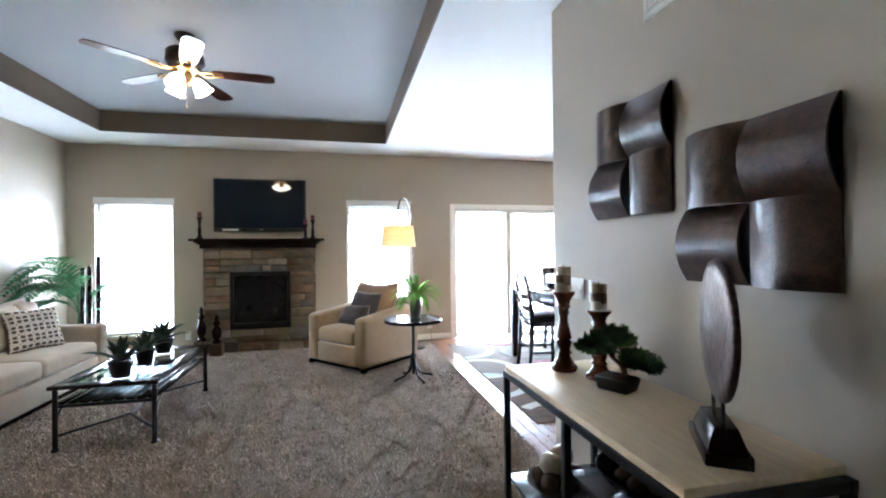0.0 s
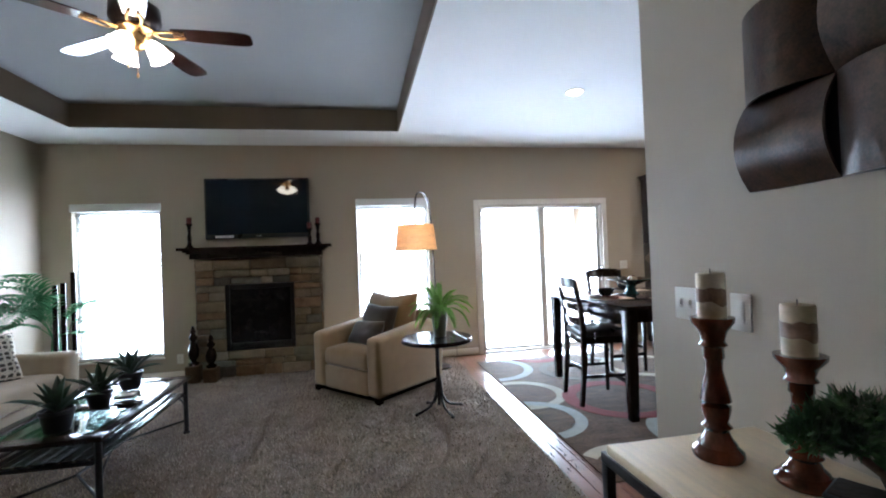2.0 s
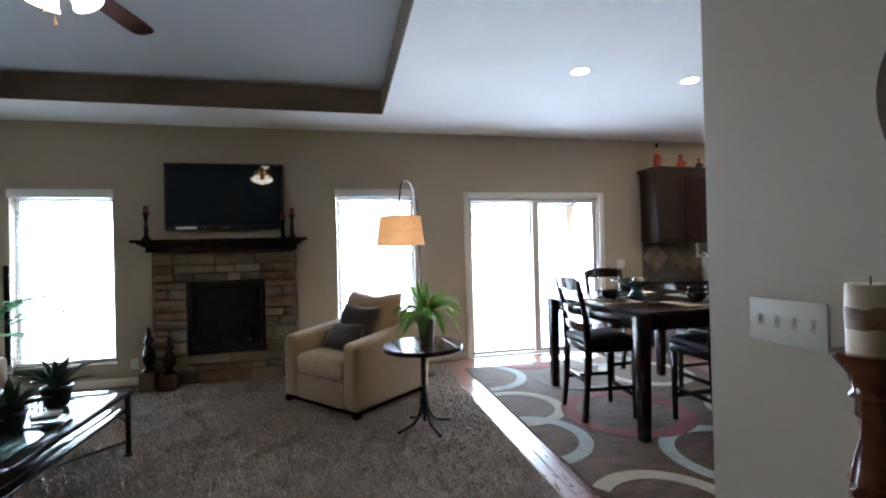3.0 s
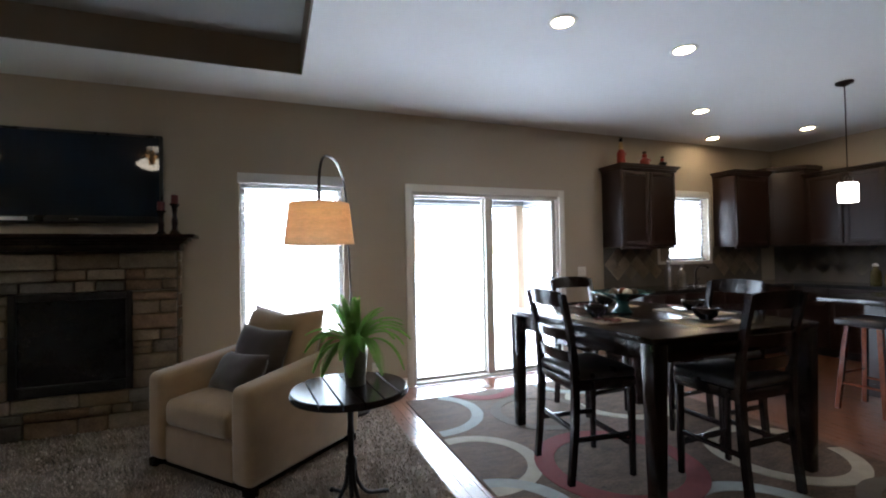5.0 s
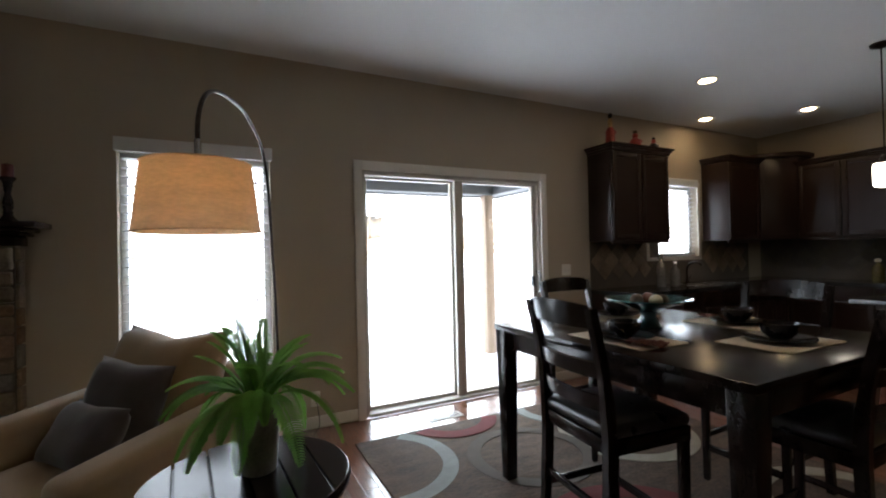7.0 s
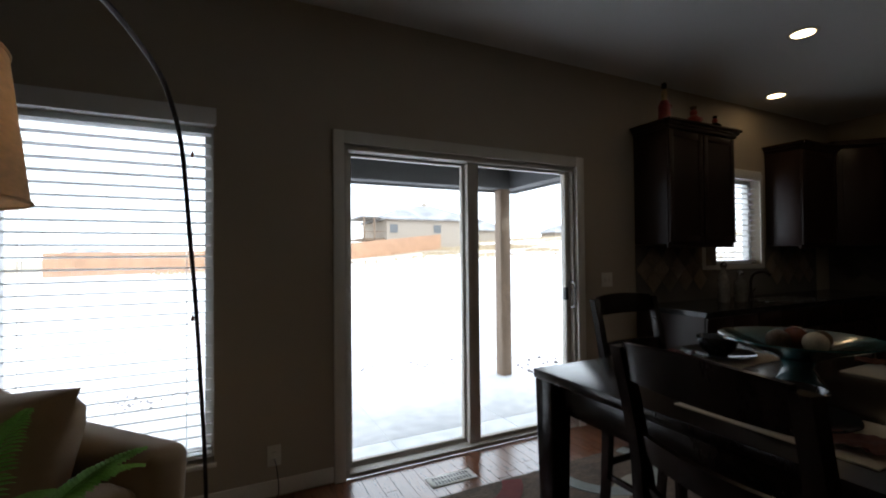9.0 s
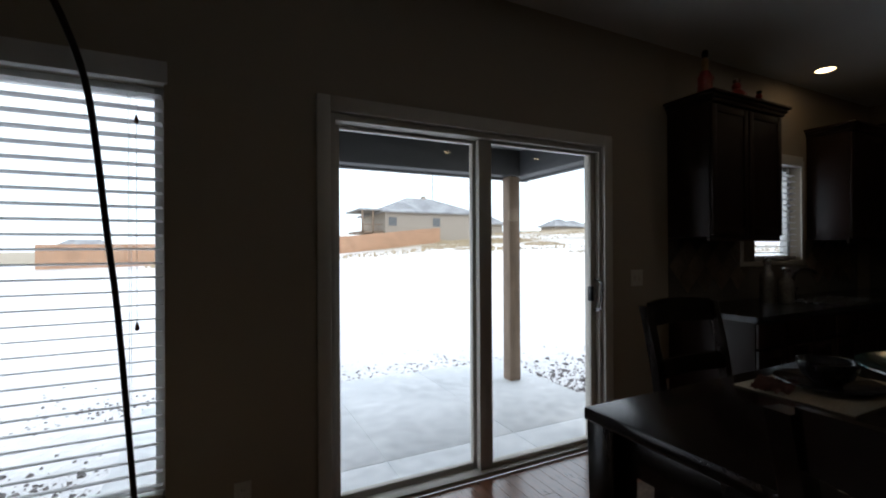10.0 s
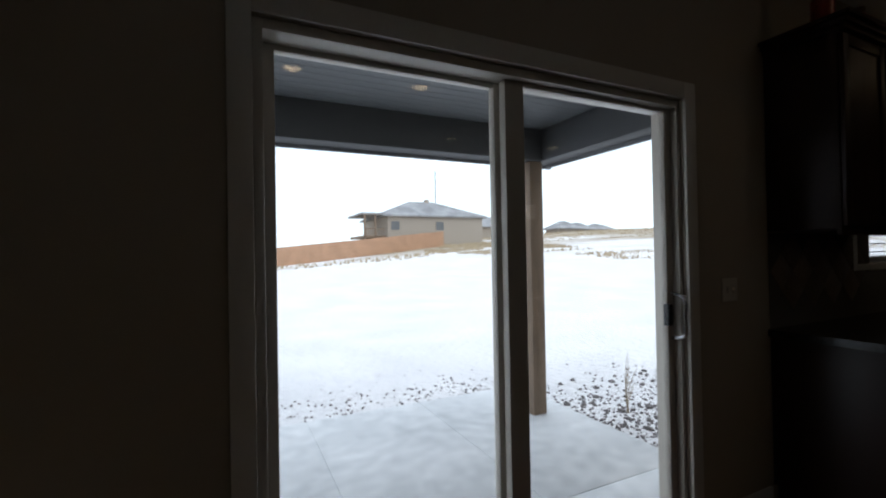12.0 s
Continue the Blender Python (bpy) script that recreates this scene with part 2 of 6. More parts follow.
SOIL2 = M("frozen_soil", (0.20, 0.185, 0.185), 0.95, var=0.4, scale=6, fine=40, bump=0.9, dist=0.03)
FENCEWOOD = M("cedar_fence", (0.40, 0.24, 0.15), 0.8, var=0.2, scale=1.2, fine=9, bump=0.2, rand=0.12)
POSTWOOD = M("weathered_cedar_post", (0.24, 0.175, 0.125), 0.75, var=0.3, scale=5, fine=50, stretch=(3, 3, 0.4), bump=0.3)
SOFFIT = M("blue_grey_soffit", (0.135, 0.142, 0.15), 0.6, var=0.08, scale=4, bump=0.1)
BEAM = M("slate_grey_beam", (0.062, 0.064, 0.067), 0.6, var=0.1, scale=4, bump=0.1)
SIDING = M("beige_siding", (0.36, 0.315, 0.265), 0.8, var=0.06, scale=0.8, fine=6, stretch=(0.1, 0.1, 6), bump=0.4, dist=0.03)
ROOFING = M("snow_dusted_shingles", (0.36, 0.365, 0.375), 0.9, var=0.3, scale=0.6, fine=5, bump=0.5, dist=0.04, col2=(0.17, 0.17, 0.18))
GRASS = M("dry_grass", (0.42, 0.34, 0.23), 0.95, var=0.3, scale=3, bump=0.4)
WINDOWGLASS = pane_glass("window_glass")
TABLEGLASS = pane_glass("tabletop_glass", (0.82, 0.9, 0.88), 0.06)
CANLIGHT = glow("recessed_lamp_lens", (1.0, 0.70, 0.37), 6.5)
FANLIGHT = glow("frosted_lamp_glass", (1.0, 0.82, 0.60), 0.75)
PENDLIGHT = glow("white_pendant_glass", (1.0, 0.86, 0.68), 1.1)

# snow with brown stubble showing through on the far slope
sn, sl = SNOW.node_tree.nodes, SNOW.node_tree.links
s_tc, s_map, s_noise = sn.new("ShaderNodeTexCoord"), sn.new("ShaderNodeMapping"), sn.new("ShaderNodeTexNoise")
s_map.inputs["Scale"].default_value = (0.035, 0.11, 0.0)
s_noise.inputs["Scale"].default_value, s_noise.inputs["Detail"].default_value = 1.0, 8.0
sl.new(s_tc.outputs["Object"], s_map.inputs["Vector"])
sl.new(s_map.outputs[0], s_noise.inputs["Vector"])
s_sep, s_far = sn.new("ShaderNodeSeparateXYZ"), sn.new("ShaderNodeMapRange")
sl.new(s_tc.outputs["Object"], s_sep.inputs[0])
s_far.inputs["From Min"].default_value, s_far.inputs["From Max"].default_value = 26.0, 66.0
s_far.inputs["To Min"].default_value, s_far.inputs["To Max"].default_value = -0.2, 0.3
sl.new(s_sep.outputs["Y"], s_far.inputs["Value"])
s_add, s_ramp, s_mix = sn.new("ShaderNodeMath"), sn.new("ShaderNodeValToRGB"), sn.new("ShaderNodeMixRGB")
sl.new(s_noise.outputs["Fac"], s_add.inputs[0])
sl.new(s_far.outputs[0], s_add.inputs[1])
s_ramp.color_ramp.elements[0].position, s_ramp.color_ramp.elements[1].position = 0.5, 0.66
sl.new(s_add.outputs[0], s_ramp.inputs["Fac"])
sl.new(s_ramp.outputs["Color"], s_mix.inputs["Fac"])
s_old = SNOW.node_tree.nodes["Principled BSDF"].inputs["Base Color"]
sl.new(s_old.links[0].from_socket, s_mix.inputs["Color1"])
s_mix.inputs["Color2"].default_value = (0.42, 0.35, 0.26, 1)
sl.new(s_mix.outputs[0], s_old)


# ---- builders ----
def box(bm, x0, x1, y0, y1, z0, z1, b=0.0, seg=2):
    r = bmesh.ops.create_cube(bm, size=1, matrix=Matrix.Translation(((x0 + x1) / 2, (y0 + y1) / 2, (z0 + z1) / 2)) @ Matrix.Diagonal((abs(x1 - x0), abs(y1 - y0), abs(z1 - z0), 1)))
    if b:
        edges = list({e for v in r["verts"] for e in v.link_edges})
        bmesh.ops.bevel(bm, geom=edges, offset=b, segments=seg, profile=0.5, affect="EDGES")
    return bm


def block(*a):
    return box(bmesh.new(), *a)


def lathe(bm, profile, seg=24, cx=0.0, cy=0.0, turn=None):
    rings = []
    for r, z in profile:
        ring = []
        for i in range(seg):
            a = 2 * math.pi * i / seg
            v = Vector((cx + r * math.cos(a), cy + r * math.sin(a), z))
            ring.append(bm.verts.new(turn @ v if turn else v))
        rings.append(ring)
    for a, b in zip(rings, rings[1:]):
        for i in range(seg):
            bm.faces.new((a[i], a[(i + 1) % seg], b[(i + 1) % seg], b[i]))
    bm.faces.new(rings[0][::-1])
    bm.faces.new(rings[-1])
    return bm


def tube(bm, pts, r, seg=8):
    pts = [Vector(p) for p in pts]
    radii = r if isinstance(r, (list, tuple)) else [r] * len(pts)
    rings = []
    side = None
    for i, p in enumerate(pts):
        d = (pts[min(i + 1, len(pts) - 1)] - pts[max(i - 1, 0)]).normalized()
        if side is None:
            side = d.cross(Vector((0, 0, 1)) if abs(d.z) < 0.9 else Vector((1, 0, 0))).normalized()
        side = (side - d * side.dot(d)).normalized()
        up = d.cross(side)
        rings.append([bm.verts.new(p + radii[i] * (math.cos(2 * math.pi * k / seg) * side + math.sin(2 * math.pi * k / seg) * up)) for k in range(seg)])
    for a, b in zip(rings, rings[1:]):
        for i in range(seg):
            bm.faces.new((a[i], a[(i + 1) % seg], b[(i + 1) % seg], b[i]))
    bm.faces.new(rings[0][::-1])
    bm.faces.new(rings[-1])
    return bm


def bent(points, n=10):
    """A smooth curve through a few points."""
    pts = [Vector(p) for p in points]
    out = []
    for i in range(len(pts) - 1):
        p0, p1, p2, p3 = pts[max(i - 1, 0)], pts[i], pts[i + 1], pts[min(i + 2, len(pts) - 1)]
        for k in range(n):
            t = k / n
            out.append(0.5 * ((2 * p1) + (p2 - p0) * t + (2 * p0 - 5 * p1 + 4 * p2 - p3) * t * t + (3 * p1 - p0 - 3 * p2 + p3) * t ** 3))
    out.append(pts[-1])
    return out


def prism(bm, outline, z0, z1):
    """A flat outline raised from z0 to z1."""
    lo = [bm.verts.new((x, y, z0)) for x, y in outline]
    hi = [bm.verts.new((x, y, z1)) for x, y in outline]
    n = len(outline)
    bm.faces.new(lo[::-1])
    bm.faces.new(hi)
    for i in range(n):
        bm.faces.new((lo[i], lo[(i + 1) % n], hi[(i + 1) % n], hi[i]))
    return bm


def pillow_mesh(bm, w, h, t, n=10, sag=0.0):
    """A stuffed cushion, standing in the xz plane, with pointed corners."""
    grid = {}
    for s in (1, -1):
        for i in range(n + 1):
            for k in range(n + 1):
                u, v = 2 * i / n - 1, 2 * k / n - 1
                edge = i in (0, n) or k in (0, n)
                if edge and s == -1:
                    grid[s, i, k] = grid[1, i, k]
                    continue
                pin = 1 - 0.10 * (1 - abs(u * v)) * max(abs(u), abs(v)) ** 3
                y = 0 if edge else s * t / 2 * ((1 - u ** 4) * (1 - v ** 4)) ** 0.5
                y += 0.012 * noise.noise((u * 2.1 + s, v * 2.3, w * 9))
                grid[s, i, k] = bm.verts.new((u * w / 2 * pin, y, h / 2 + v * h / 2 * pin - sag * (1 - abs(u)) * (v > 0) * v))
    for s in (1, -1):
        for i in range(n):
            for k in range(n):
                q = (grid[s, i, k], grid[s, i + 1, k], grid[s, i + 1, k + 1], grid[s, i, k + 1])
                bm.faces.new(q if s == -1 else q[::-1])
    return bm


def mesh_of(name, bm, mat, smooth=38):
    me = bpy.data.meshes.new(name)
    bmesh.ops.recalc_face_normals(bm, faces=bm.faces)
    bm.to_mesh(me)
    bm.free()
    me.materials.append(mat)
    if smooth:
        me.shade_smooth()
        me.set_sharp_from_angle(angle=radians(smooth))
    return me


def part(name, bm, mat, parent, label="", smooth=38):
    ob = new(name, mesh_of(name, bm, mat, smooth))
    ob.parent = parent
    return tagged(ob, label)


def thing(name, label, category, x=0, y=0, z=0, rz=0, group="", kind=""):
    ob = new(name)
    ob.empty_display_size = 0.1
    ob.matrix_world = pose(x, y, z, 0, 0, rz)
    return tagged(ob, label, category, group, kind)


def solo(name, bm, mat, label, category, x=0, y=0, z=0, rx=0, ry=0, rz=0, group="", kind="", smooth=38):
    ob = new(name, mesh_of(name, bm, mat, smooth))
    ob.matrix_world = pose(x, y, z, rx, ry, rz)
    return tagged(ob, label, category, group, kind)


def structure(name, bm, mat, label, category="wall", smooth=0):
    return solo(name, bm, mat, label, category, kind="structure", smooth=smooth)


# ---- shell of the place ----
W_FACE, N_FACE, E_FACE, S_FACE, CEIL = -3.53, 6.77, 7.45, -5.2, 2.855
TX0, TX1, TY0, TY1, TZ = -2.825, 0.595, 0.7, 6.075, 3.105
D0, D1, DTOP = 1.72, 3.565, 2.045

bm = bmesh.new()
holes = [(-3.21, -2.27, 0.28, 2.06), (0.075, 1.015, 0.26, 2.075), (D0, D1, 0.0, DTOP), (5.15, 6.06, 1.235, 2.11)]
edge = W_FACE - 0.16
for a, b, z0, z1 in holes:
    box(bm, edge, a, N_FACE, N_FACE + 0.16, -0.1, 3.2)
    if z0 > 0:
        box(bm, a, b, N_FACE, N_FACE + 0.16, -0.1, z0)
    box(bm, a, b, N_FACE, N_FACE + 0.16, z1, 3.2)
    edge = b
box(bm, edge, E_FACE + 0.16, N_FACE, N_FACE + 0.16, -0.1, 3.2)
structure("wall_north", bm, WALL, "greige painted wall with windows and patio door")
structure("wall_west", block(W_FACE - 0.16, W_FACE, S_FACE - 0.16, N_FACE, -0.1, 3.2), WALL, "greige painted plain side wall")
structure("wall_east", block(E_FACE, E_FACE + 0.16, S_FACE, N_FACE, -0.1, 3.2), WALL, "greige painted kitchen wall behind cabinets")
# unseen back walls, pushed far south so that less light bounces back
structure("wall_south", block(W_FACE, 1.27, S_FACE - 0.16, S_FACE, -0.1, 3.2), WALL, "unseen greige back wall, set far off to weaken bounced light")
structure("wall_kitchen_south", block(1.39, E_FACE + 0.16, S_FACE - 0.16, S_FACE, -0.1, 3.2), WALL, "unseen greige back wall, set far off to weaken bounced light")
structure("wall_partition", block(1.27, 1.39, S_FACE - 0.16, 2.52, 0, CEIL, 0.006), WALL, "greige painted partition wall with rounded corner", smooth=38)

bm = bmesh.new()
box(bm, W_FACE, TX0, S_FACE, N_FACE, CEIL, CEIL + 0.2)
box(bm, TX1, E_FACE, S_FACE, N_FACE, CEIL, CEIL + 0.2)
box(bm, TX0, TX1, TY1, N_FACE, CEIL, CEIL + 0.2)
box(bm, TX0, TX1, S_FACE, TY0, CEIL, CEIL + 0.2)
structure("ceiling", bm, WHITE, "white textured painted ceiling", "ceiling")
structure("ceiling_tray", block(TX0 - 0.1, TX1 + 0.1, TY0 - 0.1, TY1 + 0.1, TZ, TZ + 0.1), TRAYTOP, "grey painted recessed tray ceiling", "ceiling")
bm = bmesh.new()
box(bm, TX0, TX0 + 0.012, TY0, TY1, CEIL + 0.004, TZ)
box(bm, TX1 - 0.012, TX1, TY0, TY1, CEIL + 0.004, TZ)
box(bm, TX0 + 0.012, TX1 - 0.012, TY1 - 0.012, TY1, CEIL + 0.004, TZ)
box(bm, TX0 + 0.012, TX1 - 0.012, TY0, TY0 + 0.012, CEIL + 0.004, TZ)
structure("trim_tray", bm, TRAYSIDE, "dark taupe painted sides of the tray ceiling", "trim")
# unseen slab added over the ceiling to block skylight through the gaps
bm = bmesh.new()
box(bm, W_FACE - 0.1, E_FACE + 0.1, S_FACE - 0.1, N_FACE + 0.16, 3.22, 3.3)
structure("roof", bm, BEAM, "unseen flat roof deck above the ceiling, shuts out the sky", "roof")

# floors
structure("floor_slab", block(W_FACE, E_FACE, S_FACE, N_FACE, -0.12, -0.02), GROUT, "subfloor below carpet and planks", "floor")
bm = bmesh.new()
nx, ny = 97, 240
vs = [[bm.verts.new((W_FACE + (1.30 - W_FACE) * i / (nx - 1), S_FACE + (N_FACE - S_FACE) * k / (ny - 1), 0.003 + 0.002 * noise.noise((i * 0.55, k * 0.55, 3)))) for k in range(ny)] for i in range(nx)]
for i in range(nx - 1):
    for k in range(ny - 1):
        bm.faces.new((vs[i][k], vs[i + 1][k], vs[i + 1][k + 1], vs[i][k + 1]))
structure("floor_carpet", bm, CARPET, "brown shag wall-to-wall carpet", "carpet", smooth=180)

# loose tufts of the shag pile
tr_ = np.random.RandomState(4)
step = 0.017
ux, uy = np.meshgrid(np.arange(-3.45, 1.285, step), np.arange(1.3, 6.72, step))
ux, uy = ux.ravel(), uy.ravel()
ux, uy = ux + tr_.uniform(-0.008, 0.008, ux.size), uy + tr_.uniform(-0.008, 0.008, uy.size)
az_, ln_ = tr_.uniform(0, 2 * np.pi, ux.size), tr_.uniform(0.006, 0.014, ux.size)
wd_ = tr_.uniform(0.003, 0.005, ux.size)
top_ = tr_.uniform(0.012, 0.02, ux.size)
pa = np.stack([ux - np.sin(az_) * wd_, uy + np.cos(az_) * wd_, np.full(ux.size, 0.0)], 1)
pb = np.stack([ux + np.sin(az_) * wd_, uy - np.cos(az_) * wd_, np.full(ux.size, 0.0)], 1)
pc = np.stack([ux + np.cos(az_) * ln_ + np.sin(az_) * wd_ * 0.7, uy + np.sin(az_) * ln_ - np.cos(az_) * wd_ * 0.7, top_], 1)
pd = np.stack([ux + np.cos(az_) * ln_ - np.sin(az_) * wd_ * 0.7, uy + np.sin(az_) * ln_ + np.cos(az_) * wd_ * 0.7, top_ * 0.92], 1)
pts_ = np.stack([pa, pb, pc, pd], 1).reshape(-1, 3)
me = bpy.data.meshes.new("carpet_tufts")
me.from_pydata(pts_.tolist(), [], np.arange(pts_.shape[0]).reshape(-1, 4).tolist())
me.materials.append(TUFT)
tagged(new("carpet_tufts", me), "loose brown tufts of the shag carpet", "carpet", kind="stuff")

# baseboards, butted between openings
bm = bmesh.new()
for a, b in ((W_FACE + 0.016, -1.86), (-0.40, 1.648), (3.645, 4.2)):
    box(bm, a, b, N_FACE - 0.014, N_FACE - 0.001, 0.012, 0.10, 0.003)
box(bm, W_FACE + 0.001, W_FACE + 0.015, S_FACE, N_FACE - 0.002, 0.012, 0.10, 0.003)
box(bm, 1.256, 1.269, S_FACE, 2.52, 0.012, 0.10, 0.003)
box(bm, 1.256, 1.404, 2.521, 2.534, 0.012, 0.10, 0.003)
structure("baseboard", bm, TRIM, "cream painted baseboard", "baseboard", smooth=38)

# patio door casing
bm = bmesh.new()
box(bm, 1.653, D0, N_FACE - 0.018, N_FACE - 0.001, 0, 2.122, 0.004)
box(bm, D1, 3.638, N_FACE - 0.018, N_FACE - 0.001, 0, 2.122, 0.004)
box(bm, D0, D1, N_FACE - 0.017, N_FACE - 0.001, DTOP, 2.122, 0.004)
structure("trim_door", bm, TRIM, "cream painted door casing", "trim", smooth=38)

# sliding patio door
door = thing("door_1", "closed two-panel sliding glass patio door with beige frame", "door", D0, N_FACE, 0, kind="structure")
bm = bmesh.new()
dw = D1 - D0
box(bm, 0.002, 0.03, 0.012, 0.15, 0.0, DTOP - 0.002, 0.003)
box(bm, dw - 0.024, dw - 0.002, 0.012, 0.15, 0.0, DTOP - 0.002, 0.003)
box(bm, 0.03, dw - 0.024, 0.012, 0.15, DTOP - 0.035, DTOP - 0.002, 0.003)
box(bm, 0.03, dw - 0.024, 0.005, 0.15, 0.0, 0.028, 0.003)
box(bm, 0.03, dw - 0.024, 0.089, 0.094, 0.028, 0.036)
part("door_frame", bm, VINYL, door)


def door_panel(x0, x1, y, name, a, b):
    bm = bmesh.new()
    box(bm, x0, a, y, y + 0.04, 0.03, 2.009, 0.004)
    box(bm, b, x1, y, y + 0.04, 0.03, 2.009, 0.004)
    box(bm, a, b, y + 0.001, y + 0.039, 1.99, 2.009, 0.004)
    box(bm, a, b, y + 0.001, y + 0.039, 0.03, 0.057, 0.004)
    p = part(name, bm, VINYL, door)
    g = part("pane", block(a - 0.005, b + 0.005, y + 0.017, y + 0.023, 0.052, 1.995), WINDOWGLASS, p, smooth=0)
    g.visible_shadow = False
    return p


door_panel(0.032, 0.93, 0.098, "fixed_panel", 0.069, 0.873)
sliding = door_panel(0.889, dw - 0.026, 0.045, "sliding_panel", 0.978, 1.775)
part("latch", block(1.742, 1.772, 0.012, 0.0445, 0.995, 1.095, 0.006), PLASTIC, sliding, "black latch")
part("handle", tube(bmesh.new(), bent([(1.806, 0.046, 0.93), (1.806, -0.018, 0.95), (1.806, -0.022, 1.03), (1.806, -0.018, 1.12), (1.806, 0.046, 1.14)], 5), 0.009), CHROME, sliding, "steel pull handle")


# windows with lowered slat blinds
def window(name, x0, x1, z0, z1, pitch=0.0605, tilt=9):
    w = thing(name, "tall white vinyl window in a plain reveal" if z1 - z0 > 1.2 else "small white vinyl kitchen window", "window", x0, N_FACE, z0, kind="structure")
    ww, h = x1 - x0, z1 - z0
    bm = bmesh.new()
    box(bm, 0.002, 0.045, 0.085, 0.15, 0.002, h - 0.002, 0.003)
    box(bm, ww - 0.045, ww - 0.002, 0.085, 0.15, 0.002, h - 0.002, 0.003)
    box(bm, 0.045, ww - 0.045, 0.086, 0.15, h - 0.045, h - 0.002, 0.003)
    box(bm, 0.045, ww - 0.045, 0.086, 0.15, 0.002, 0.045, 0.003)
    part("window_frame", bm, VINYLW, w)
    g = part("pane", block(0.04, ww - 0.04, 0.115, 0.121, 0.04, h - 0.04), WINDOWGLASS, w, smooth=0)
    g.visible_shadow = False
    part("window_sill", block(-0.012, ww + 0.012, -0.02, 0.004, -0.02, 0.0, 0.003), TRIM, w)
    bl = thing("window_blind", "white two-inch slat blind lowered with slats open", "blind", x0, N_FACE, z0)
    part("valance", block(-0.014, ww + 0.014, -0.022, 0.03, h - 0.01, h + 0.082, 0.004), VINYLW, bl, "white painted valance")
    part("bottom_rail", block(0.012, ww - 0.012, 0.028, 0.078, 0.02, 0.04, 0.004), VINYLW, bl)
    sl = None
    k = 0
    z = 0.07
    while z < h - 0.04:
        if sl is None:
            bm = bmesh.new()
            n = 6
            vs = []
            for s in (0.0012, -0.0012):
                for i in range(n + 1):
                    u = 2 * i / n - 1
                    vs.append((bm.verts.new((0.014, 0.053 + u * 0.024, 0.003 * (1 - u * u) + s)), bm.verts.new((ww - 0.014, 0.053 + u * 0.024, 0.003 * (1 - u * u) + s))))
            for i in range(n):
                bm.faces.new((vs[i][0], vs[i][1], vs[i + 1][1], vs[i + 1][0]))
                bm.faces.new((vs[n + 1 + i + 1][0], vs[n + 1 + i + 1][1], vs[n + 1 + i][1], vs[n + 1 + i][0]))
            for a, b in ((0, n + 1), (n, 2 * n + 1)):
                bm.faces.new((vs[a][0], vs[b][0], vs[b][1], vs[a][1]))
            sl = mesh_of("slat", bm, SLAT)
        ob = new("slat", sl)
        ob.parent = bl
        ob.matrix_basis = pose(0, 0, z + 0.009, random.uniform(-0.8, 0.8) - tilt)
        z += pitch
    for cx in (0.13, ww - 0.13):
        part("ladder_cord", tube(bmesh.new(), [(cx, 0.027, 0.04), (cx, 0.027, h)], 0.0012, 5), VINYLW, bl)
        part("ladder_cord", tube(bmesh.new(), [(cx, 0.079, 0.04), (cx, 0.079, h)], 0.0012, 5), VINYLW, bl)
    if h > 1.2:
        part("pull_cord", tube(bmesh.new(), [(ww - 0.10, 0.012, h * 0.42), (ww - 0.10, 0.012, h)], 0.0012, 5), VINYLW, bl)
        for f in (0.42, 0.90):
            part("cord_tassel", lathe(bmesh.new(), [(0.003, h * f + 0.03), (0.008, h * f + 0.012), (0.009, h * f), (0.005, h * f - 0.006)], 10, ww - 0.10, 0.012), MAHOG, bl, "small dark wooden tassel")


window("window_1", -3.21, -2.27, 0.28, 2.06)
window("window_2", 0.075, 1.015, 0.26, 2.075)
window("window_3", 5.15, 6.06, 1.235, 2.11, 0.055)
bm = bmesh.new()
box(bm, 5.10, 5.15, N_FACE - 0.016, N_FACE - 0.001, 1.195, 2.16, 0.003)
box(bm, 6.06, 6.11, N_FACE - 0.016, N_FACE - 0.001, 1.195, 2.16, 0.003)
box(bm, 5.15, 6.06, N_FACE - 0.015, N_FACE - 0.001, 2.11, 2.16, 0.003)
box(bm, 5.15, 6.06, N_FACE - 0.015, N_FACE - 0.001, 1.195, 1.235, 0.003)
structure("trim_kitchen_window", bm, TRIM, "cream painted window casing", "trim", smooth=38)

# ---- outdoors ----
def rise(x):
    pts = ((-400, 0.1), (-40, 0.2), (5, 0.9), (24, 3.1), (60, 5.2), (90, 6.3), (900, 7.0))
    for (a, za), (b, zb) in zip(pts, pts[1:]):
        if x <= b:
            return za + (zb - za) * (x - a) / (b - a)
    return 7.0


def ground_z(x, y):
    t = min(1, max(0, (y - 13) / 57))
    far = rise(min(900, max(-399, x))) * t * t * (3 - 2 * t)
    rough = 0.035 * noise.noise((x * 0.5, y * 0.5, 0)) + 0.25 * noise.noise((x * 0.05, y * 0.05, 2)) * t
    return -0.24 + far + (rough if y > 9.6 or x > 4.6 or x < 0.5 else 0)


bm = bmesh.new()
gx = [-900, -400, -200, -100, -60] + [x * 2.0 for x in range(-20, 0)] + [x * 0.3 for x in range(0, 30)] + [9 + x * 2 for x in range(0, 50)] + [140, 200, 400, 900]
gy = [-400, -100, -20, 0, 6.4, 6.9] + [7.2 + k * 0.3 for k in range(0, 40)] + [19.5 + k * 2 for k in range(0, 36)] + [100, 150, 250, 500, 1200]
rows_g = [[bm.verts.new((x, y, ground_z(x, y))) for y in gy] for x in gx]
for a, b in zip(rows_g, rows_g[1:]):
    for k in range(len(gy) - 1):
        bm.faces.new((a[k], b[k], b[k + 1], a[k + 1]))
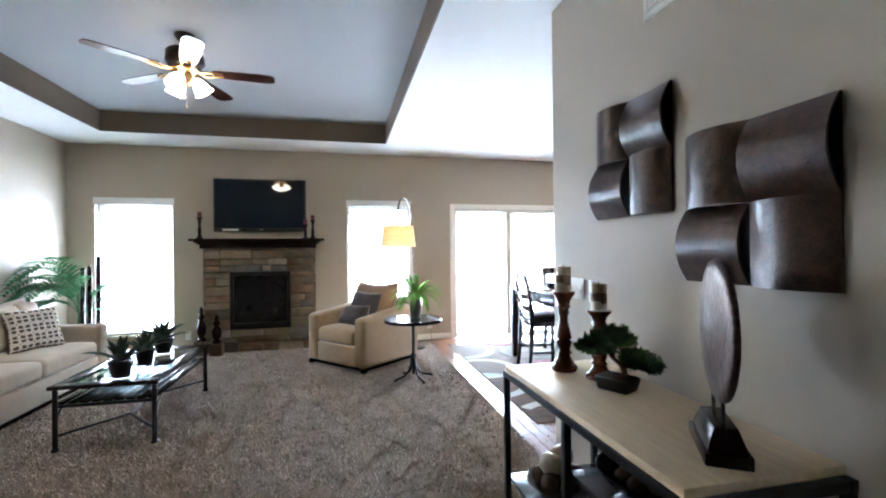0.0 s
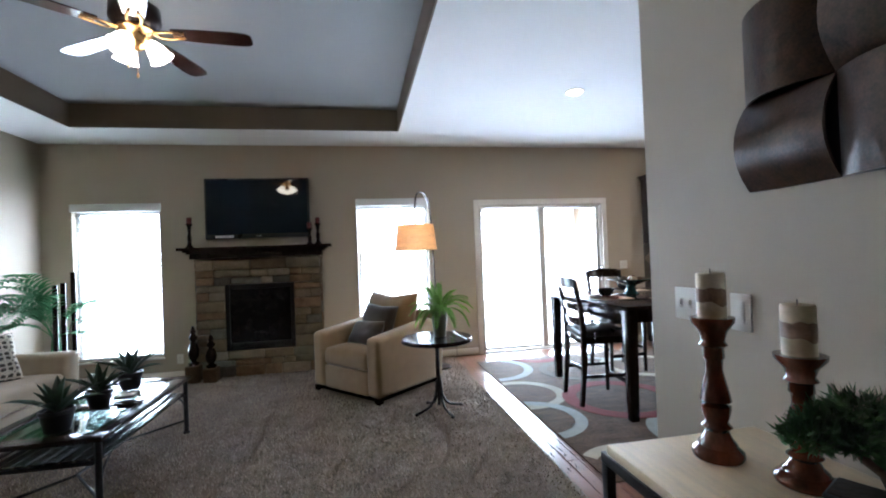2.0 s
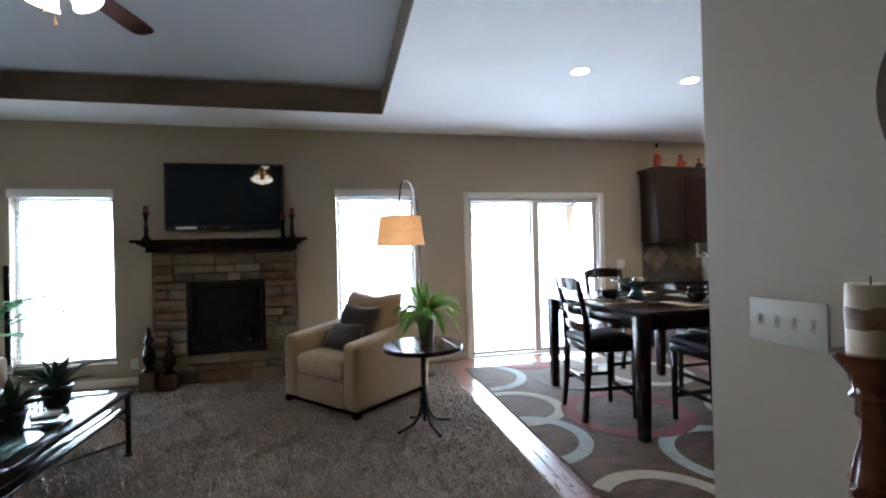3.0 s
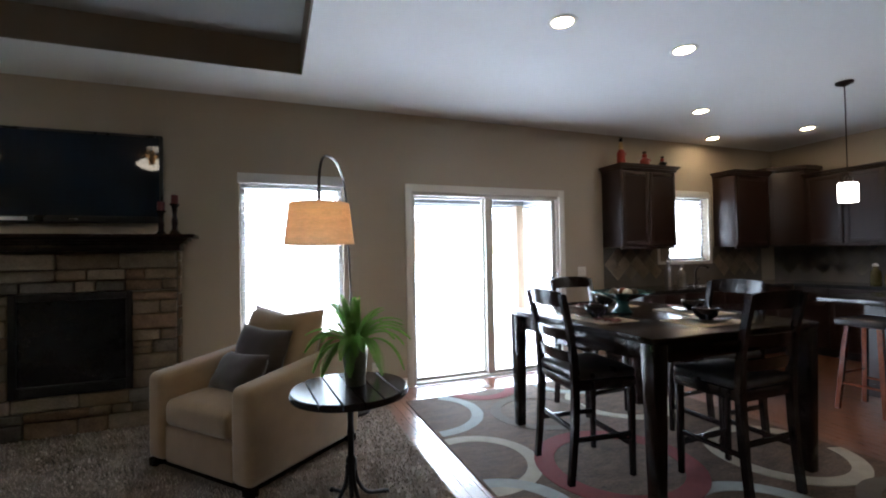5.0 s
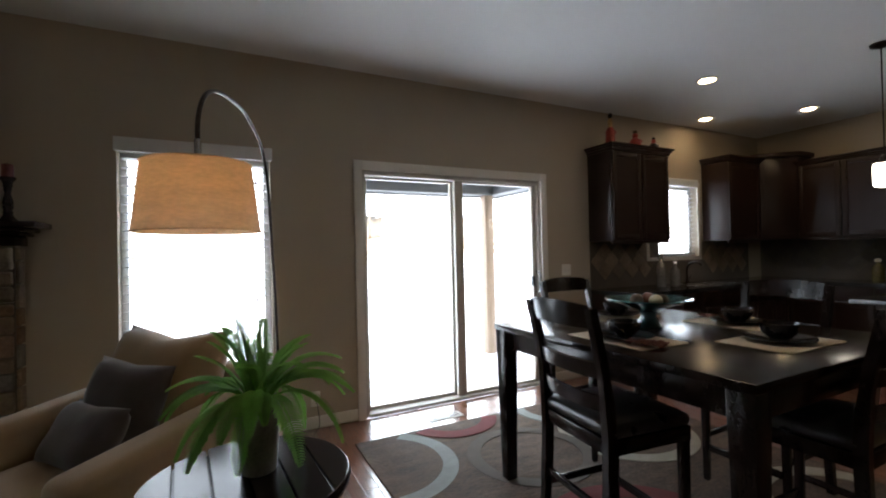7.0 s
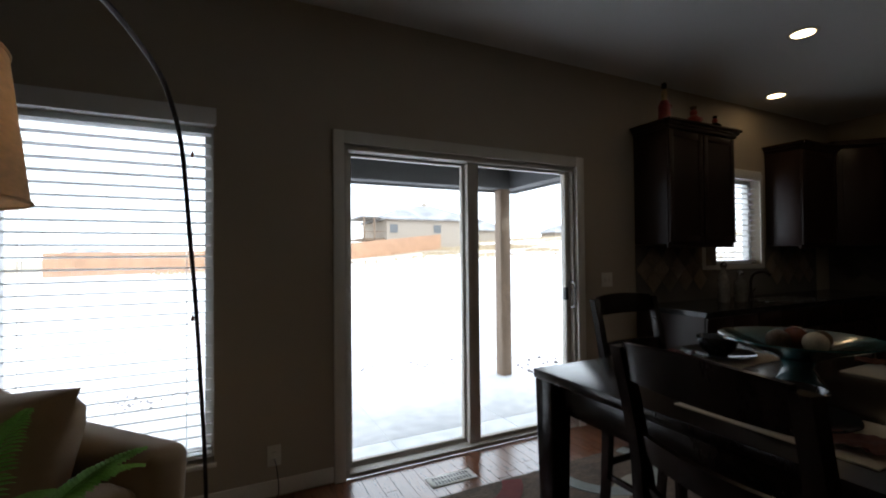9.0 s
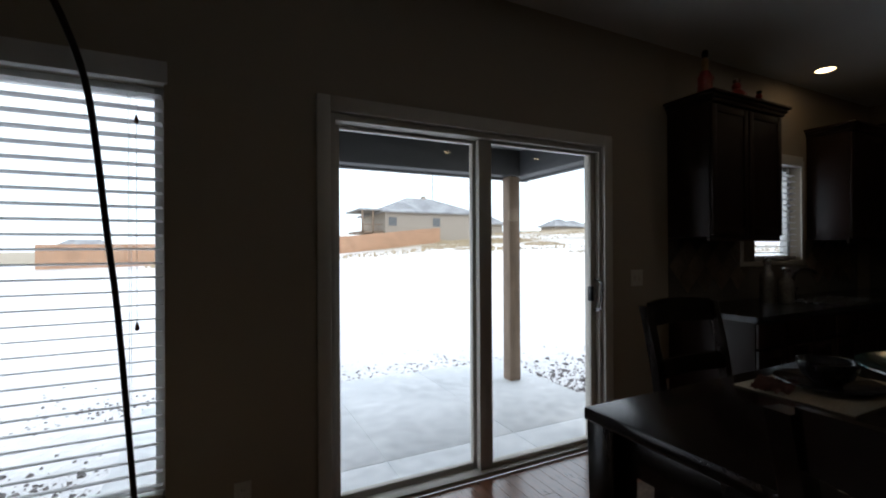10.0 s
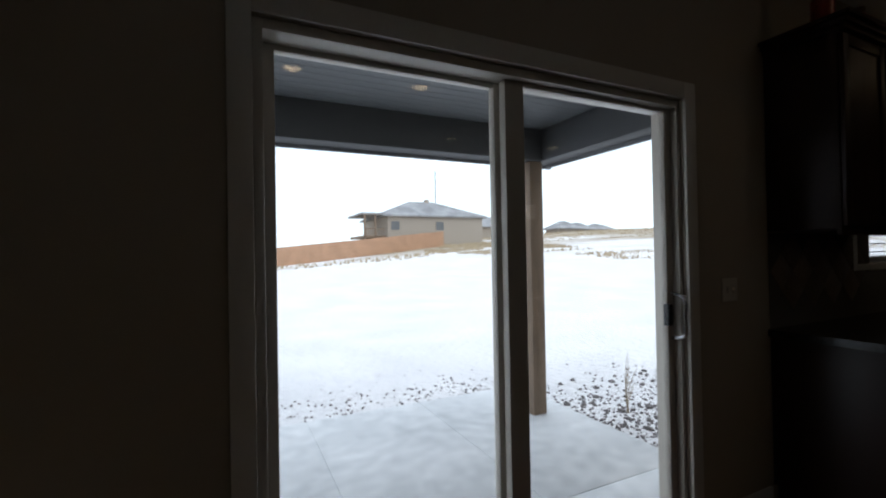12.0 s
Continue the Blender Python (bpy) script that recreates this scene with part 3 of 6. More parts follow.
tagged(solo("ground", bm, SNOW, "snow-covered field with dry grass on the slope", "ground", smooth=180), kind="structure")

# patio slabs and covered roof
patio = thing("patio", "concrete patio slabs dusted with snow", "patio", 0, 0, -0.12, kind="structure")
for x0, x1 in ((0.55, 2.25), (2.25, 3.32), (3.32, 4.5)):
    for y0, y1 in ((6.94, 7.48), (7.48, 9.48)):
        part("slab", block(x0 + 0.003, x1 - 0.003, y0 + 0.003, y1 - 0.003, -0.14, 0.0, 0.005), CONCRETE, patio)
part("joint_snow", block(0.56, 4.49, 6.95, 9.47, -0.13, -0.0045), CONCRETE, patio, "snow packed in the joints", 0)
porch = thing("porch_roof", "blue-grey patio roof with dark beams on a cedar post", "porch roof", 4.16, 8.7, -0.12)
bm = bmesh.new()
for k in range(20):
    y = -1.76 + k * 0.0925
    box(bm, -2.95, 0.2, y + 0.0015, y + 0.091, 2.57, 2.6, 0.003)
part("soffit", bm, SOFFIT, porch)
bm = bmesh.new()
box(bm, -2.95, 0.22, -0.10, 0.08, 2.285, 2.568, 0.006)
box(bm, 0.04, 0.22, -1.76, -0.101, 2.285, 2.568, 0.006)
box(bm, -2.95, -2.77, -1.76, -0.101, 2.285, 2.568, 0.006)
part("beam", bm, BEAM, porch)
bm = bmesh.new()
box(bm, -2.97, 0.30, 0.081, 0.11, 2.26, 2.66, 0.004)
box(bm, 0.221, 0.25, -1.76, 0.08, 2.26, 2.66, 0.004)
part("fascia", bm, SOFFIT, porch)
part("roof_deck", block(-3.0, 0.4, -1.76, 0.2, 2.66, 2.74), ROOFING, porch)
part("post", block(-0.07, 0.07, -0.07, 0.07, 0.0, 2.284, 0.008), POSTWOOD, porch, "square weathered cedar post")

# clods of earth and dry grass by the patio
bm = bmesh.new()
for i in range(4600):
    if i % 3:
        x, y = random.uniform(4.52, 7.5), random.gauss(8.0, 0.75)
        if y < 7.1:
            continue
    elif i % 2:
        x, y = random.uniform(-2.5, 4.6), random.gauss(10.0, 0.35)
        if y < 9.55:
            continue
    else:
        x, y = random.uniform(-1.8, 0.5), random.gauss(8.3, 0.3)
        if i % 4:
            continue
    r = random.uniform(0.005, 0.018) * (1 if i % 14 else 2.2)
    g = bmesh.ops.create_icosphere(bm, subdivisions=1, radius=r, matrix=Matrix.Translation((x, y, ground_z(x, y) + r * 0.2)))
    for v in g["verts"]:
        v.co += Vector((random.uniform(-1, 1), random.uniform(-1, 1), random.uniform(-1, 0.4))) * r * 0.4
solo("soil_clods", bm, SOIL2, "clods of frozen earth showing through snow", "soil", kind="stuff", smooth=0)
bm = bmesh.new()
for i in range(11):
    a = random.uniform(-0.1, 1.2)
    hgt = random.uniform(0.22, 0.62)
    tube(bm, bent([(random.uniform(-0.03, 0.03), random.uniform(-0.03, 0.03), 0), (0.05 * a, 0.02, hgt * 0.6), (0.24 * a * hgt + 0.06, 0.03, hgt)], 4), [0.003] * 8 + [0.001], 4)
solo("grass_tuft", bm, GRASS, "dry ornamental grass tuft standing in snow", "grass", 5.15, 8.55, ground_z(5.15, 8.55) - 0.01)

# dry stubble standing through the snow on the slope
bm = bmesh.new()
rg = random.Random(21)
for x0, x1, y0, y1, cnt in ((30, 110, 31, 37, 2600), (34, 110, 50, 70, 4200), (20, 36, 40, 55, 3200), (-4, 30, 42, 46, 500)):
    for i in range(cnt):
        x, y = rg.uniform(x0, x1), rg.uniform(y0, y1)
        if noise.noise((x * 0.12, y * 0.35, 4)) < -0.12:
            continue
        z, w_, h_ = ground_z(x, y), rg.uniform(0.05, 0.16), rg.uniform(0.10, 0.32)
        bm.faces.new((bm.verts.new((x - w_, y, z - 0.03)), bm.verts.new((x + w_, y + rg.uniform(-0.1, 0.1), z - 0.03)), bm.verts.new((x + rg.uniform(-0.2, 0.2), y, z + h_))))
solo("dry_stubble", bm, GRASS, "dry tan stubble showing through snow on the slope", "grass", kind="stuff", smooth=0)

# cedar fence along the slope
fence = thing("fence", "reddish cedar board fence across the snowy field", "fence", 0, 0, 0)
fx0, fx1 = -10.6, 24.3
bm = bmesh.new()
n = 232
for i in range(n):
    x = fx0 + (fx1 - fx0) * i / n
    y = 44.5 + 7.7 * (x - fx0) / (fx1 - fx0)
    z = ground_z(x, y)
    box(bm, x + 0.004, x + 0.147, y, y + 0.03, z - 0.05, z + 1.75 + random.uniform(-0.01, 0.01))
tagged(part("boards", bm, FENCEWOOD, fence, smooth=0), kind="stuff")
for i in range(15):
    x = fx0 + (fx1 - fx0) * i / 14
    y = 44.5 + 7.7 * (x - fx0) / (fx1 - fx0) + 0.08
    z = ground_z(x, y)
    part("post", block(x - 0.05, x + 0.05, y, y + 0.1, z - 0.1, z + 1.72), FENCEWOOD, fence, smooth=0)


def house(x0, x1, y0, y1, z, eave, ridge, label, porch_side=False):
    h = thing("house", label, "house", (x0 + x1) / 2, (y0 + y1) / 2, z)
    w, d = (x1 - x0) / 2, (y1 - y0) / 2
    wall = part("wall", block(-w, w, -d, d, -2.6, eave), SIDING, h, smooth=0)
    bm = bmesh.new()
    o = 0.5
    base = [bm.verts.new(c) for c in ((-w - o, -d - o, eave), (w + o, -d - o, eave), (w + o, d + o, eave), (-w - o, d + o, eave))]
    top = [bm.verts.new(c) for c in ((-w + d * 0.9, 0, ridge), (w - d * 0.9, 0, ridge))]
    under = [bm.verts.new(v.co - Vector((0, 0, 0.2))) for v in base]
    bm.faces.new((base[0], base[1], top[1], top[0]))
    bm.faces.new((base[2], base[3], top[0], top[1]))
    bm.faces.new((base[1], base[2], top[1]))
    bm.faces.new((base[3], base[0], top[0]))
    bm.faces.new(under[::-1])
    for i in range(4):
        bm.faces.new((under[i], under[(i + 1) % 4], base[(i + 1) % 4], base[i]))
    roof = part("roof", bm, ROOFING, h, "shingle roof dusted with snow", smooth=0)
    return h, wall, roof, w, d


h1, hw, hr, w, d = house(18.6, 31.6, 55.5, 66.0, ground_z(24, 56) + 0.8, 2.9, 5.2, "beige single-storey house with snowy hipped roof")
part("chimney", block(0.5, 1.0, -0.4, 0.2, 4.6, 5.5), SIDING, hr, smooth=0)
part("mast", tube(bmesh.new(), [(2.2, 0, 4.6), (2.2, 0, 9.6)], 0.06, 6), SOFFIT, hr, "thin metal mast")
for wx in (-5.6, 0.3):
    p = part("window", block(wx - 0.6, wx + 0.6, -d - 0.05, -d + 0.02, 1.0, 2.2), SIDING, h1, smooth=0)
    part("pane", block(wx - 0.52, wx + 0.52, -d - 0.07, -d - 0.051, 1.08, 2.12), SOFFIT, p, smooth=0)
p = part("porch_roof", block(-w - 3.0, -w + 0.1, -d + 0.6, d - 3, 2.95, 3.15), ROOFING, h1, "low snowy porch roof", smooth=0)
part("porch_deck", block(-w - 2.7, -w, -d + 0.8, d - 3, 0.2, 0.45), POSTWOOD, h1, smooth=0)
for px in (-w - 2.6, -w - 1.3):
    part("porch_post", block(px - 0.1, px + 0.1, -d + 0.8, -d + 1.0, -1.0, 2.95), POSTWOOD, h1, smooth=0)
bm = bmesh.new()
box(bm, -w - 2.7, -w, -d + 0.8, -d + 0.88, 1.2, 1.3)
for k in range(10):
    box(bm, -w - 2.7 + k * 0.26, -w - 2.64 + k * 0.26, -d + 0.82, -d + 0.86, 0.45, 1.2)
part("railing", bm, POSTWOOD, h1, smooth=0)
for fx, fy, fw in ((57, 70, 5), (66, 76, 5), (79, 84, 5), (88, 92, 6), (36.5, 66, 6), (-30, 120, 9), (-55, 130, 9)):
    house(fx, fx + fw, fy, fy + 4, ground_z(fx, fy) - 0.2, 1.1 if fx > 40 else 2.2, 2.5 if fx > 40 else 3.8, "small distant grey house with snowy roof")

# ---- fireplace ----
fp = thing("fireplace", "stacked tan and grey stone fireplace with black firebox", "fireplace", -1.13, N_FACE, 0)
bm = bmesh.new()
FX, FY = 0.725, -0.085
box(bm, -FX, -0.40, FY, 0, 0.0, 1.44)
box(bm, 0.40, FX, FY, 0, 0.0, 1.44)
box(bm, -0.40, 0.40, FY, 0, 0.0, 0.315)
box(bm, -0.40, 0.40, FY, 0, 1.12, 1.44)
part("backing", bm, MORTAR, fp, smooth=0)


def stone_mesh(w, h, t):
    bm = box(bmesh.new(), -w / 2, w / 2, -t, 0.0, 0, h, min(0.014, h * 0.2), 2)
    for v in bm.verts:
        v.co += Vector((random.uniform(-0.004, 0.004), random.uniform(-0.006, 0.004) if v.co.y < -t * 0.5 else 0, random.uniform(-0.003, 0.003)))
    return bm


rng = random.Random(11)


def stone_run(x0, x1, z0, z1, side):
    x = x0
    while x < x1 - 0.02:
        w = min(rng.choice((0.14, 0.2, 0.26, 0.34, 0.42)), x1 - x)
        if x1 - x - w < 0.08:
            w = x1 - x
        cuts = [z0, z1] if w > 0.15 or z1 - z0 < 0.09 or rng.random() < 0.6 else [z0, (z0 + z1) / 2, z1]
        for a, b in zip(cuts, cuts[1:]):
            ob = part("stone", stone_mesh(w - 0.008, b - a - 0.008, rng.uniform(0.028, 0.052)), rng.choice((STONES[0], STONES[1], STONES[1], STONES[2], STONES[3])), fp)
            ob.location = (x + w / 2, FY, a + 0.004)
        x += w


z = 0.0
while z < 1.43:
    hgt = min(rng.choice((0.075, 0.09, 0.11, 0.13, 0.15)), 1.44 - z)
    if 1.44 - z - hgt < 0.05:
        hgt = 1.44 - z
    if z + hgt <= 0.33 or z >= 1.12:
        stone_run(-FX, FX, z, z + hgt, 0)
    elif z < 0.315 < z + hgt:
        hgt = 0.315 - z
        stone_run(-FX, FX, z, 0.315, 0)
    else:
        if z < 1.12 < z + hgt:
            hgt = 1.12 - z
        stone_run(-FX, -0.40, z, z + hgt, -1)
        stone_run(0.40, FX, z, z + hgt, 1)
    z += hgt
# side returns of the surround
for s in (-1, 1):
    z = 0.0
    while z < 1.43:
        hgt = min(rng.choice((0.08, 0.11, 0.14)), 1.44 - z)
        part("stone", block(min(s * FX, s * (FX + 0.02)), max(s * FX, s * (FX + 0.02)), FY, -0.002, z + 0.004, z + hgt - 0.004, 0.006), rng.choice(STONES), fp)
        z += hgt
bm = bmesh.new()
box(bm, -0.40, -0.355, -0.115, -0.05, 0.318, 1.118, 0.004)
box(bm, 0.355, 0.40, -0.115, -0.05, 0.318, 1.118, 0.004)
box(bm, -0.355, 0.355, -0.114, -0.05, 1.06, 1.118, 0.004)
box(bm, -0.355, 0.355, -0.114, -0.05, 0.318, 0.40, 0.004)
fb = part("firebox_frame", bm, BLACKMETAL, fp, "black metal firebox surround")
part("firebox_glass", block(-0.355, 0.355, -0.085, -0.08, 0.40, 1.06), DARKGLOSS, fb, "dark firebox glass", smooth=0)
for k in range(5):
    part("louvre", block(-0.33, 0.33, -0.122, -0.114, 0.33 + k * 0.013, 0.338 + k * 0.013), BLACKMETAL, fb, smooth=0)
mantel = part("mantel", block(-0.76, 0.76, -0.20, 0.0, 1.445, 1.50, 0.006), DARKWOOD, fp, "espresso wooden mantel shelf")
part("mantel_moulding", box(box(bmesh.new(), -0.79, 0.79, -0.225, 0, 1.501, 1.522, 0.006), -0.82, 0.82, -0.25, 0, 1.523, 1.545, 0.006), DARKWOOD, mantel)
part("mantel_shelf", block(-0.875, 0.875, -0.28, 0, 1.546, 1.58, 0.006), DARKWOOD, mantel)

# television over the mantel
tv = thing("television", "large black flat television mounted above the mantel", "television", -1.125, N_FACE, 1.68)
bm = bmesh.new()
box(bm, -0.615, 0.615, -0.095, -0.045, 0, 0.745, 0.012)
part("body", bm, PLASTIC, tv)
part("screen", block(-0.59, 0.59, -0.0985, -0.0945, 0.055, 0.72), TVSCREEN, tv, "dark glossy screen", smooth=0)
part("wall_bracket", block(-0.2, 0.2, -0.045, -0.001, 0.2, 0.55), BLACKMETAL, tv)
# thin white strip on the bezel below the screen, towards the left
part("white_strip", block(-0.50, -0.29, -0.0962, -0.0947, 0.012, 0.042), VINYLW, tv, "white strip at the lower left", smooth=0)
part("logo_bar", block(-0.03, 0.03, -0.0965, -0.0945, 0.024, 0.032), CHROME, tv, smooth=0)


def candlestick(name, x, y, z, h, wood, wax, label, r=0.03, ch=0.08, cr=0.028, group=""):
    c = thing(name, label, "candle holder", x, y, z, group=group)
    s = h
    prof = [(r * 1.6, 0), (r * 1.7, 0.02 * s), (r * 1.66, 0.05 * s), (r * 1.25, 0.085 * s), (r * 1.28, 0.10 * s), (r * 0.95, 0.14 * s), (r * 0.75, 0.19 * s), (r * 1.0, 0.22 * s), (r * 0.72, 0.25 * s), (r * 0.95, 0.33 * s), (r * 0.98, 0.37 * s), (r * 0.62, 0.385 * s), (r * 1.02, 0.405 * s), (r * 0.92, 0.46 * s), (r * 0.55, 0.62 * s), (r * 0.60, 0.70 * s), (r * 0.72, 0.71 * s), (r * 0.68, 0.78 * s), (r * 0.95, 0.80 * s), (r * 0.75, 0.83 * s), (r * 0.95, 0.9 * s), (r * 1.42, 0.965 * s), (r * 1.45, s), (r * 0.5, s)]
    part("stem", lathe(bmesh.new(), prof, 28), wood, c, "turned wooden stem", 60)
    cd = part("candle", lathe(bmesh.new(), [(cr, s), (cr, s + ch * 0.97), (cr * 0.93, s + ch), (cr * 0.6, s + ch * 0.97), (0.002, s + ch * 0.95)], 24), wax, c, "pillar candle")
    part("wick", tube(bmesh.new(), [(0, 0, s + ch * 0.94), (0.001, 0.001, s + ch + 0.012)], 0.0014, 5), PLASTIC, cd)
    return c, cd


for x, h in ((-1.90, 0.29), (-0.515, 0.20), (-0.415, 0.26)):
    candlestick("candlestick", x, 6.63, 1.58, h, DARKWOOD, WAXRED, "dark turned candlestick with short red candle on the mantel", 0.026, 0.075, 0.028, "candlesticks on the mantel")


def finial(x, y, h, label):
    c = thing("floor_candlestick", label, "candle holder", x, y, 0.006, group="candlesticks beside the fireplace")
    part("base", block(-0.075, 0.075, -0.075, 0.075, 0, h * 0.30, 0.012), BARK, c, "carved square wooden base")
    prof = [(0.05, h * 0.30), (0.06, h * 0.34), (0.03, h * 0.38), (0.055, h * 0.46), (0.062, h * 0.56), (0.045, h * 0.66), (0.024, h * 0.72), (0.044, h * 0.77), (0.046, h * 0.80), (0.022, h * 0.85), (0.03, h * 0.9), (0.016, h * 0.97), (0.004, h)]
    part("stem", lathe(bmesh.new(), prof, 20), DARKWOOD, c, smooth=60)


finial(-1.86, 6.53, 0.66, "tall dark carved wooden candlestick standing on the carpet")
finial(-1.66, 6.50, 0.55, "shorter dark carved wooden candlestick standing on the carpet")


# ---- outlets and switches ----
def plate(name, x, y, z, rz, w, kind, label):
    p = thing(name, label, "outlet" if kind == "outlet" else "switch", x, y, z, rz)
    part("cover", block(-w / 2, w / 2, -0.006, 0, -0.058, 0.058, 0.003), IVORY, p)
    if kind == "outlet":
        for dz in (-0.02, 0.02):
            s = part("socket", block(-0.017, 0.017, -0.008, -0.006, dz - 0.014, dz + 0.014, 0.002), IVORY, p)
            for dx in (-0.006, 0.006):
                part("slot", block(dx - 0.0012, dx + 0.0012, -0.0086, -0.008, dz - 0.004, dz + 0.005), PLASTIC, s, smooth=0)
    elif kind == "toggle":
        n = max(1, round(w / 0.048))
        for i in range(n):
            cx = (i - (n - 1) / 2) * 0.046
            part("toggle", block(cx - 0.005, cx + 0.005, -0.016, -0.006, -0.004, 0.014, 0.002), IVORY, p)
            part("slot", block(cx - 0.008, cx + 0.008, -0.0068, -0.006, -0.016, 0.018), VINYL, p, smooth=0)
    else:
        part("paddle", block(-0.018, 0.018, -0.009, -0.006, -0.034, 0.034, 0.002), IVORY, p)


plate("outlet", 1.316, N_FACE - 0.001, 0.235, 0, 0.072, "outlet", "ivory wall outlet with a plug cord below")
plate("outlet", -2.09, N_FACE - 0.001, 0.245, 0, 0.072, "outlet", "ivory wall outlet above the baseboard")
plate("light_switch", 3.885, N_FACE - 0.001, 1.142, 0, 0.118, "toggle", "ivory double switch plate beside the patio door")
plate("light_switch", 1.269, 2.268, 1.17, -90, 0.205, "toggle", "ivory four-gang toggle switch plate")
plate("light_switch", 1.269, 2.08, 1.165, -90, 0.076, "paddle", "ivory single paddle switch plate")
part("cord", tube(bmesh.new(), bent([(0, -0.012, -0.02), (0.01, -0.03, -0.06), (0.02, -0.03, -0.2), (-0.03, -0.10, -0.235), (-0.06, -0.35, -0.236), (0.02, -0.52, -0.236)], 6), 0.003, 6), PLASTIC, bpy.data.objects["outlet"], "black lamp cord")
# return-air grille high on the partition
gr = thing("vent_grille", "white painted return-air grille high on the wall", "vent", 1.268, 1.46, 2.35)
part("frame", box(box(box(box(bmesh.new(), -0.008, 0, -0.2, 0.2, 0.0, 0.03, 0.002), -0.008, 0, -0.2, 0.2, 0.37, 0.40, 0.002), -0.008, 0, -0.2, -0.17, 0.03, 0.37, 0.002), -0.008, 0, 0.17, 0.2, 0.03, 0.37, 0.002), IVORY, gr)
for k in range(20):
    part("slat", block(-0.006, -0.001, -0.17, 0.17, 0.036 + k * 0.0165, 0.045 + k * 0.0165), IVORY, gr, smooth=0)
# floor register by the patio door
rg = thing("floor_register", "cream metal floor register by the patio door", "vent", 2.30, 6.50, 0.0)
part("frame", block(-0.15, 0.15, -0.06, 0.06, 0.0, 0.006, 0.002), IVORY, rg)
for k in range(12):
    for s in (-1, 1):
        part("slot", block(-0.118 + k * 0.0205, -0.107 + k * 0.0205, s * 0.024 - 0.018, s * 0.024 + 0.018, 0.0055, 0.0072), PLASTIC, rg, smooth=0)


# ---- ceiling lights ----
# the last three, at y = 3.2, are added lamps out of view
for x, y in ((2.12, 4.68), (3.22, 4.71), (4.63, 5.70), (5.80, 6.46), (6.53, 5.76), (4.3, 3.2), (-3.2, 3.2), (5.9, 3.2)):
    c = thing("recessed_light", "round white recessed ceiling light switched on", "ceiling light", x, y, CEIL, group="recessed ceiling lights")
    part("trim_ring", lathe(bmesh.new(), [(0.064, -0.001), (0.064, -0.004), (0.07, -0.008), (0.092, -0.006), (0.096, -0.001)], 28), IVORY, c, smooth=60)
    part("lens", lathe(bmesh.new(), [(0.066, -0.0015), (0.066, -0.0058)], 28), CANLIGHT, c, smooth=60)


def pendant(x, y):
    p = thing("pendant_light", "white glass pendant light on a bronze rod", "pendant light", x, y, CEIL, group="pendants over the island")
    part("canopy", lathe(bmesh.new(), [(0.066, -0.001), (0.064, -0.018), (0.03, -0.032), (0.012, -0.04)], 24), BRONZE, p, smooth=60)
    part("rod", tube(bmesh.new(), [(0, 0, -0.04), (0, 0, -0.86)], 0.005, 8), BRONZE, p)
    part("socket_cap", lathe(bmesh.new(), [(0.012, -0.84), (0.03, -0.87), (0.034, -0.905)], 20), BRONZE, p, smooth=60)
    part("glass_shade", block(-0.058, 0.058, -0.058, 0.058, -1.085, -0.905, 0.018, 4), PENDLIGHT, p, "glowing white glass shade")


pendant(5.163, 4.70)
pendant(5.15, 3.6)

# ---- ceiling fan ----
fan = thing("ceiling_fan", "five-blade ceiling fan with lit frosted lamp shades", "ceiling fan", -1.20, 3.86, TZ + 0.06)
part("canopy", lathe(bmesh.new(), [(0.075, -0.06), (0.075, -0.075), (0.05, -0.11), (0.016, -0.12)], 28), BRONZE, fan, smooth=60)
part("downrod", tube(bmesh.new(), [(0, 0, -0.11), (0, 0, -0.18)], 0.013, 10), BRONZE, fan)
part("motor_housing", lathe(bmesh.new(), [(0.03, -0.16), (0.10, -0.175), (0.135, -0.20), (0.14, -0.28), (0.12, -0.31), (0.10, -0.33)], 32), BRONZE, fan, "dark bronze motor housing", 60)
hub = part("switch_housing", lathe(bmesh.new(), [(0.10, -0.331), (0.105, -0.345), (0.075, -0.36), (0.06, -0.40), (0.062, -0.43), (0.03, -0.455), (0.01, -0.465)], 28), BRASS, fan, "antique brass light fitter", 60)
for k in range(5):
    a = radians(4 + 72 * k)
    turn = Matrix.Rotation(a, 4, "Z") @ Matrix.Rotation(radians(-6), 4, "X")
    bm = bmesh.new()
    out = [(0.20, -0.052), (0.34, -0.064), (0.56, -0.072), (0.63, -0.066), (0.66, -0.045), (0.665, 0.0), (0.66, 0.045), (0.63, 0.066), (0.56, 0.072), (0.34, 0.064), (0.20, 0.052)]
    prism(bm, out, -0.004, 0.004)
    bmesh.ops.transform(bm, matrix=Matrix.Translation((0, 0, -0.345)) @ turn, verts=bm.verts)
    bl = part("blade", bm, BLADE, fan, "dark red-brown wooden blade")
    bm = bmesh.new()
    tube(bm, bent([(0.09, 0, 0.0), (0.14, 0.03, -0.012), (0.20, 0.035, -0.009), (0.27, 0.02, -0.008)], 5), 0.007, 8)
    tube(bm, bent([(0.09, 0, 0.0), (0.14, -0.03, -0.012), (0.20, -0.035, -0.009), (0.27, -0.02, -0.008)], 5), 0.007, 8)
    bmesh.ops.transform(bm, matrix=Matrix.Translation((0, 0, -0.345)) @ turn, verts=bm.verts)
    part("blade_iron", bm, BRASS, bl, "brass blade bracket")
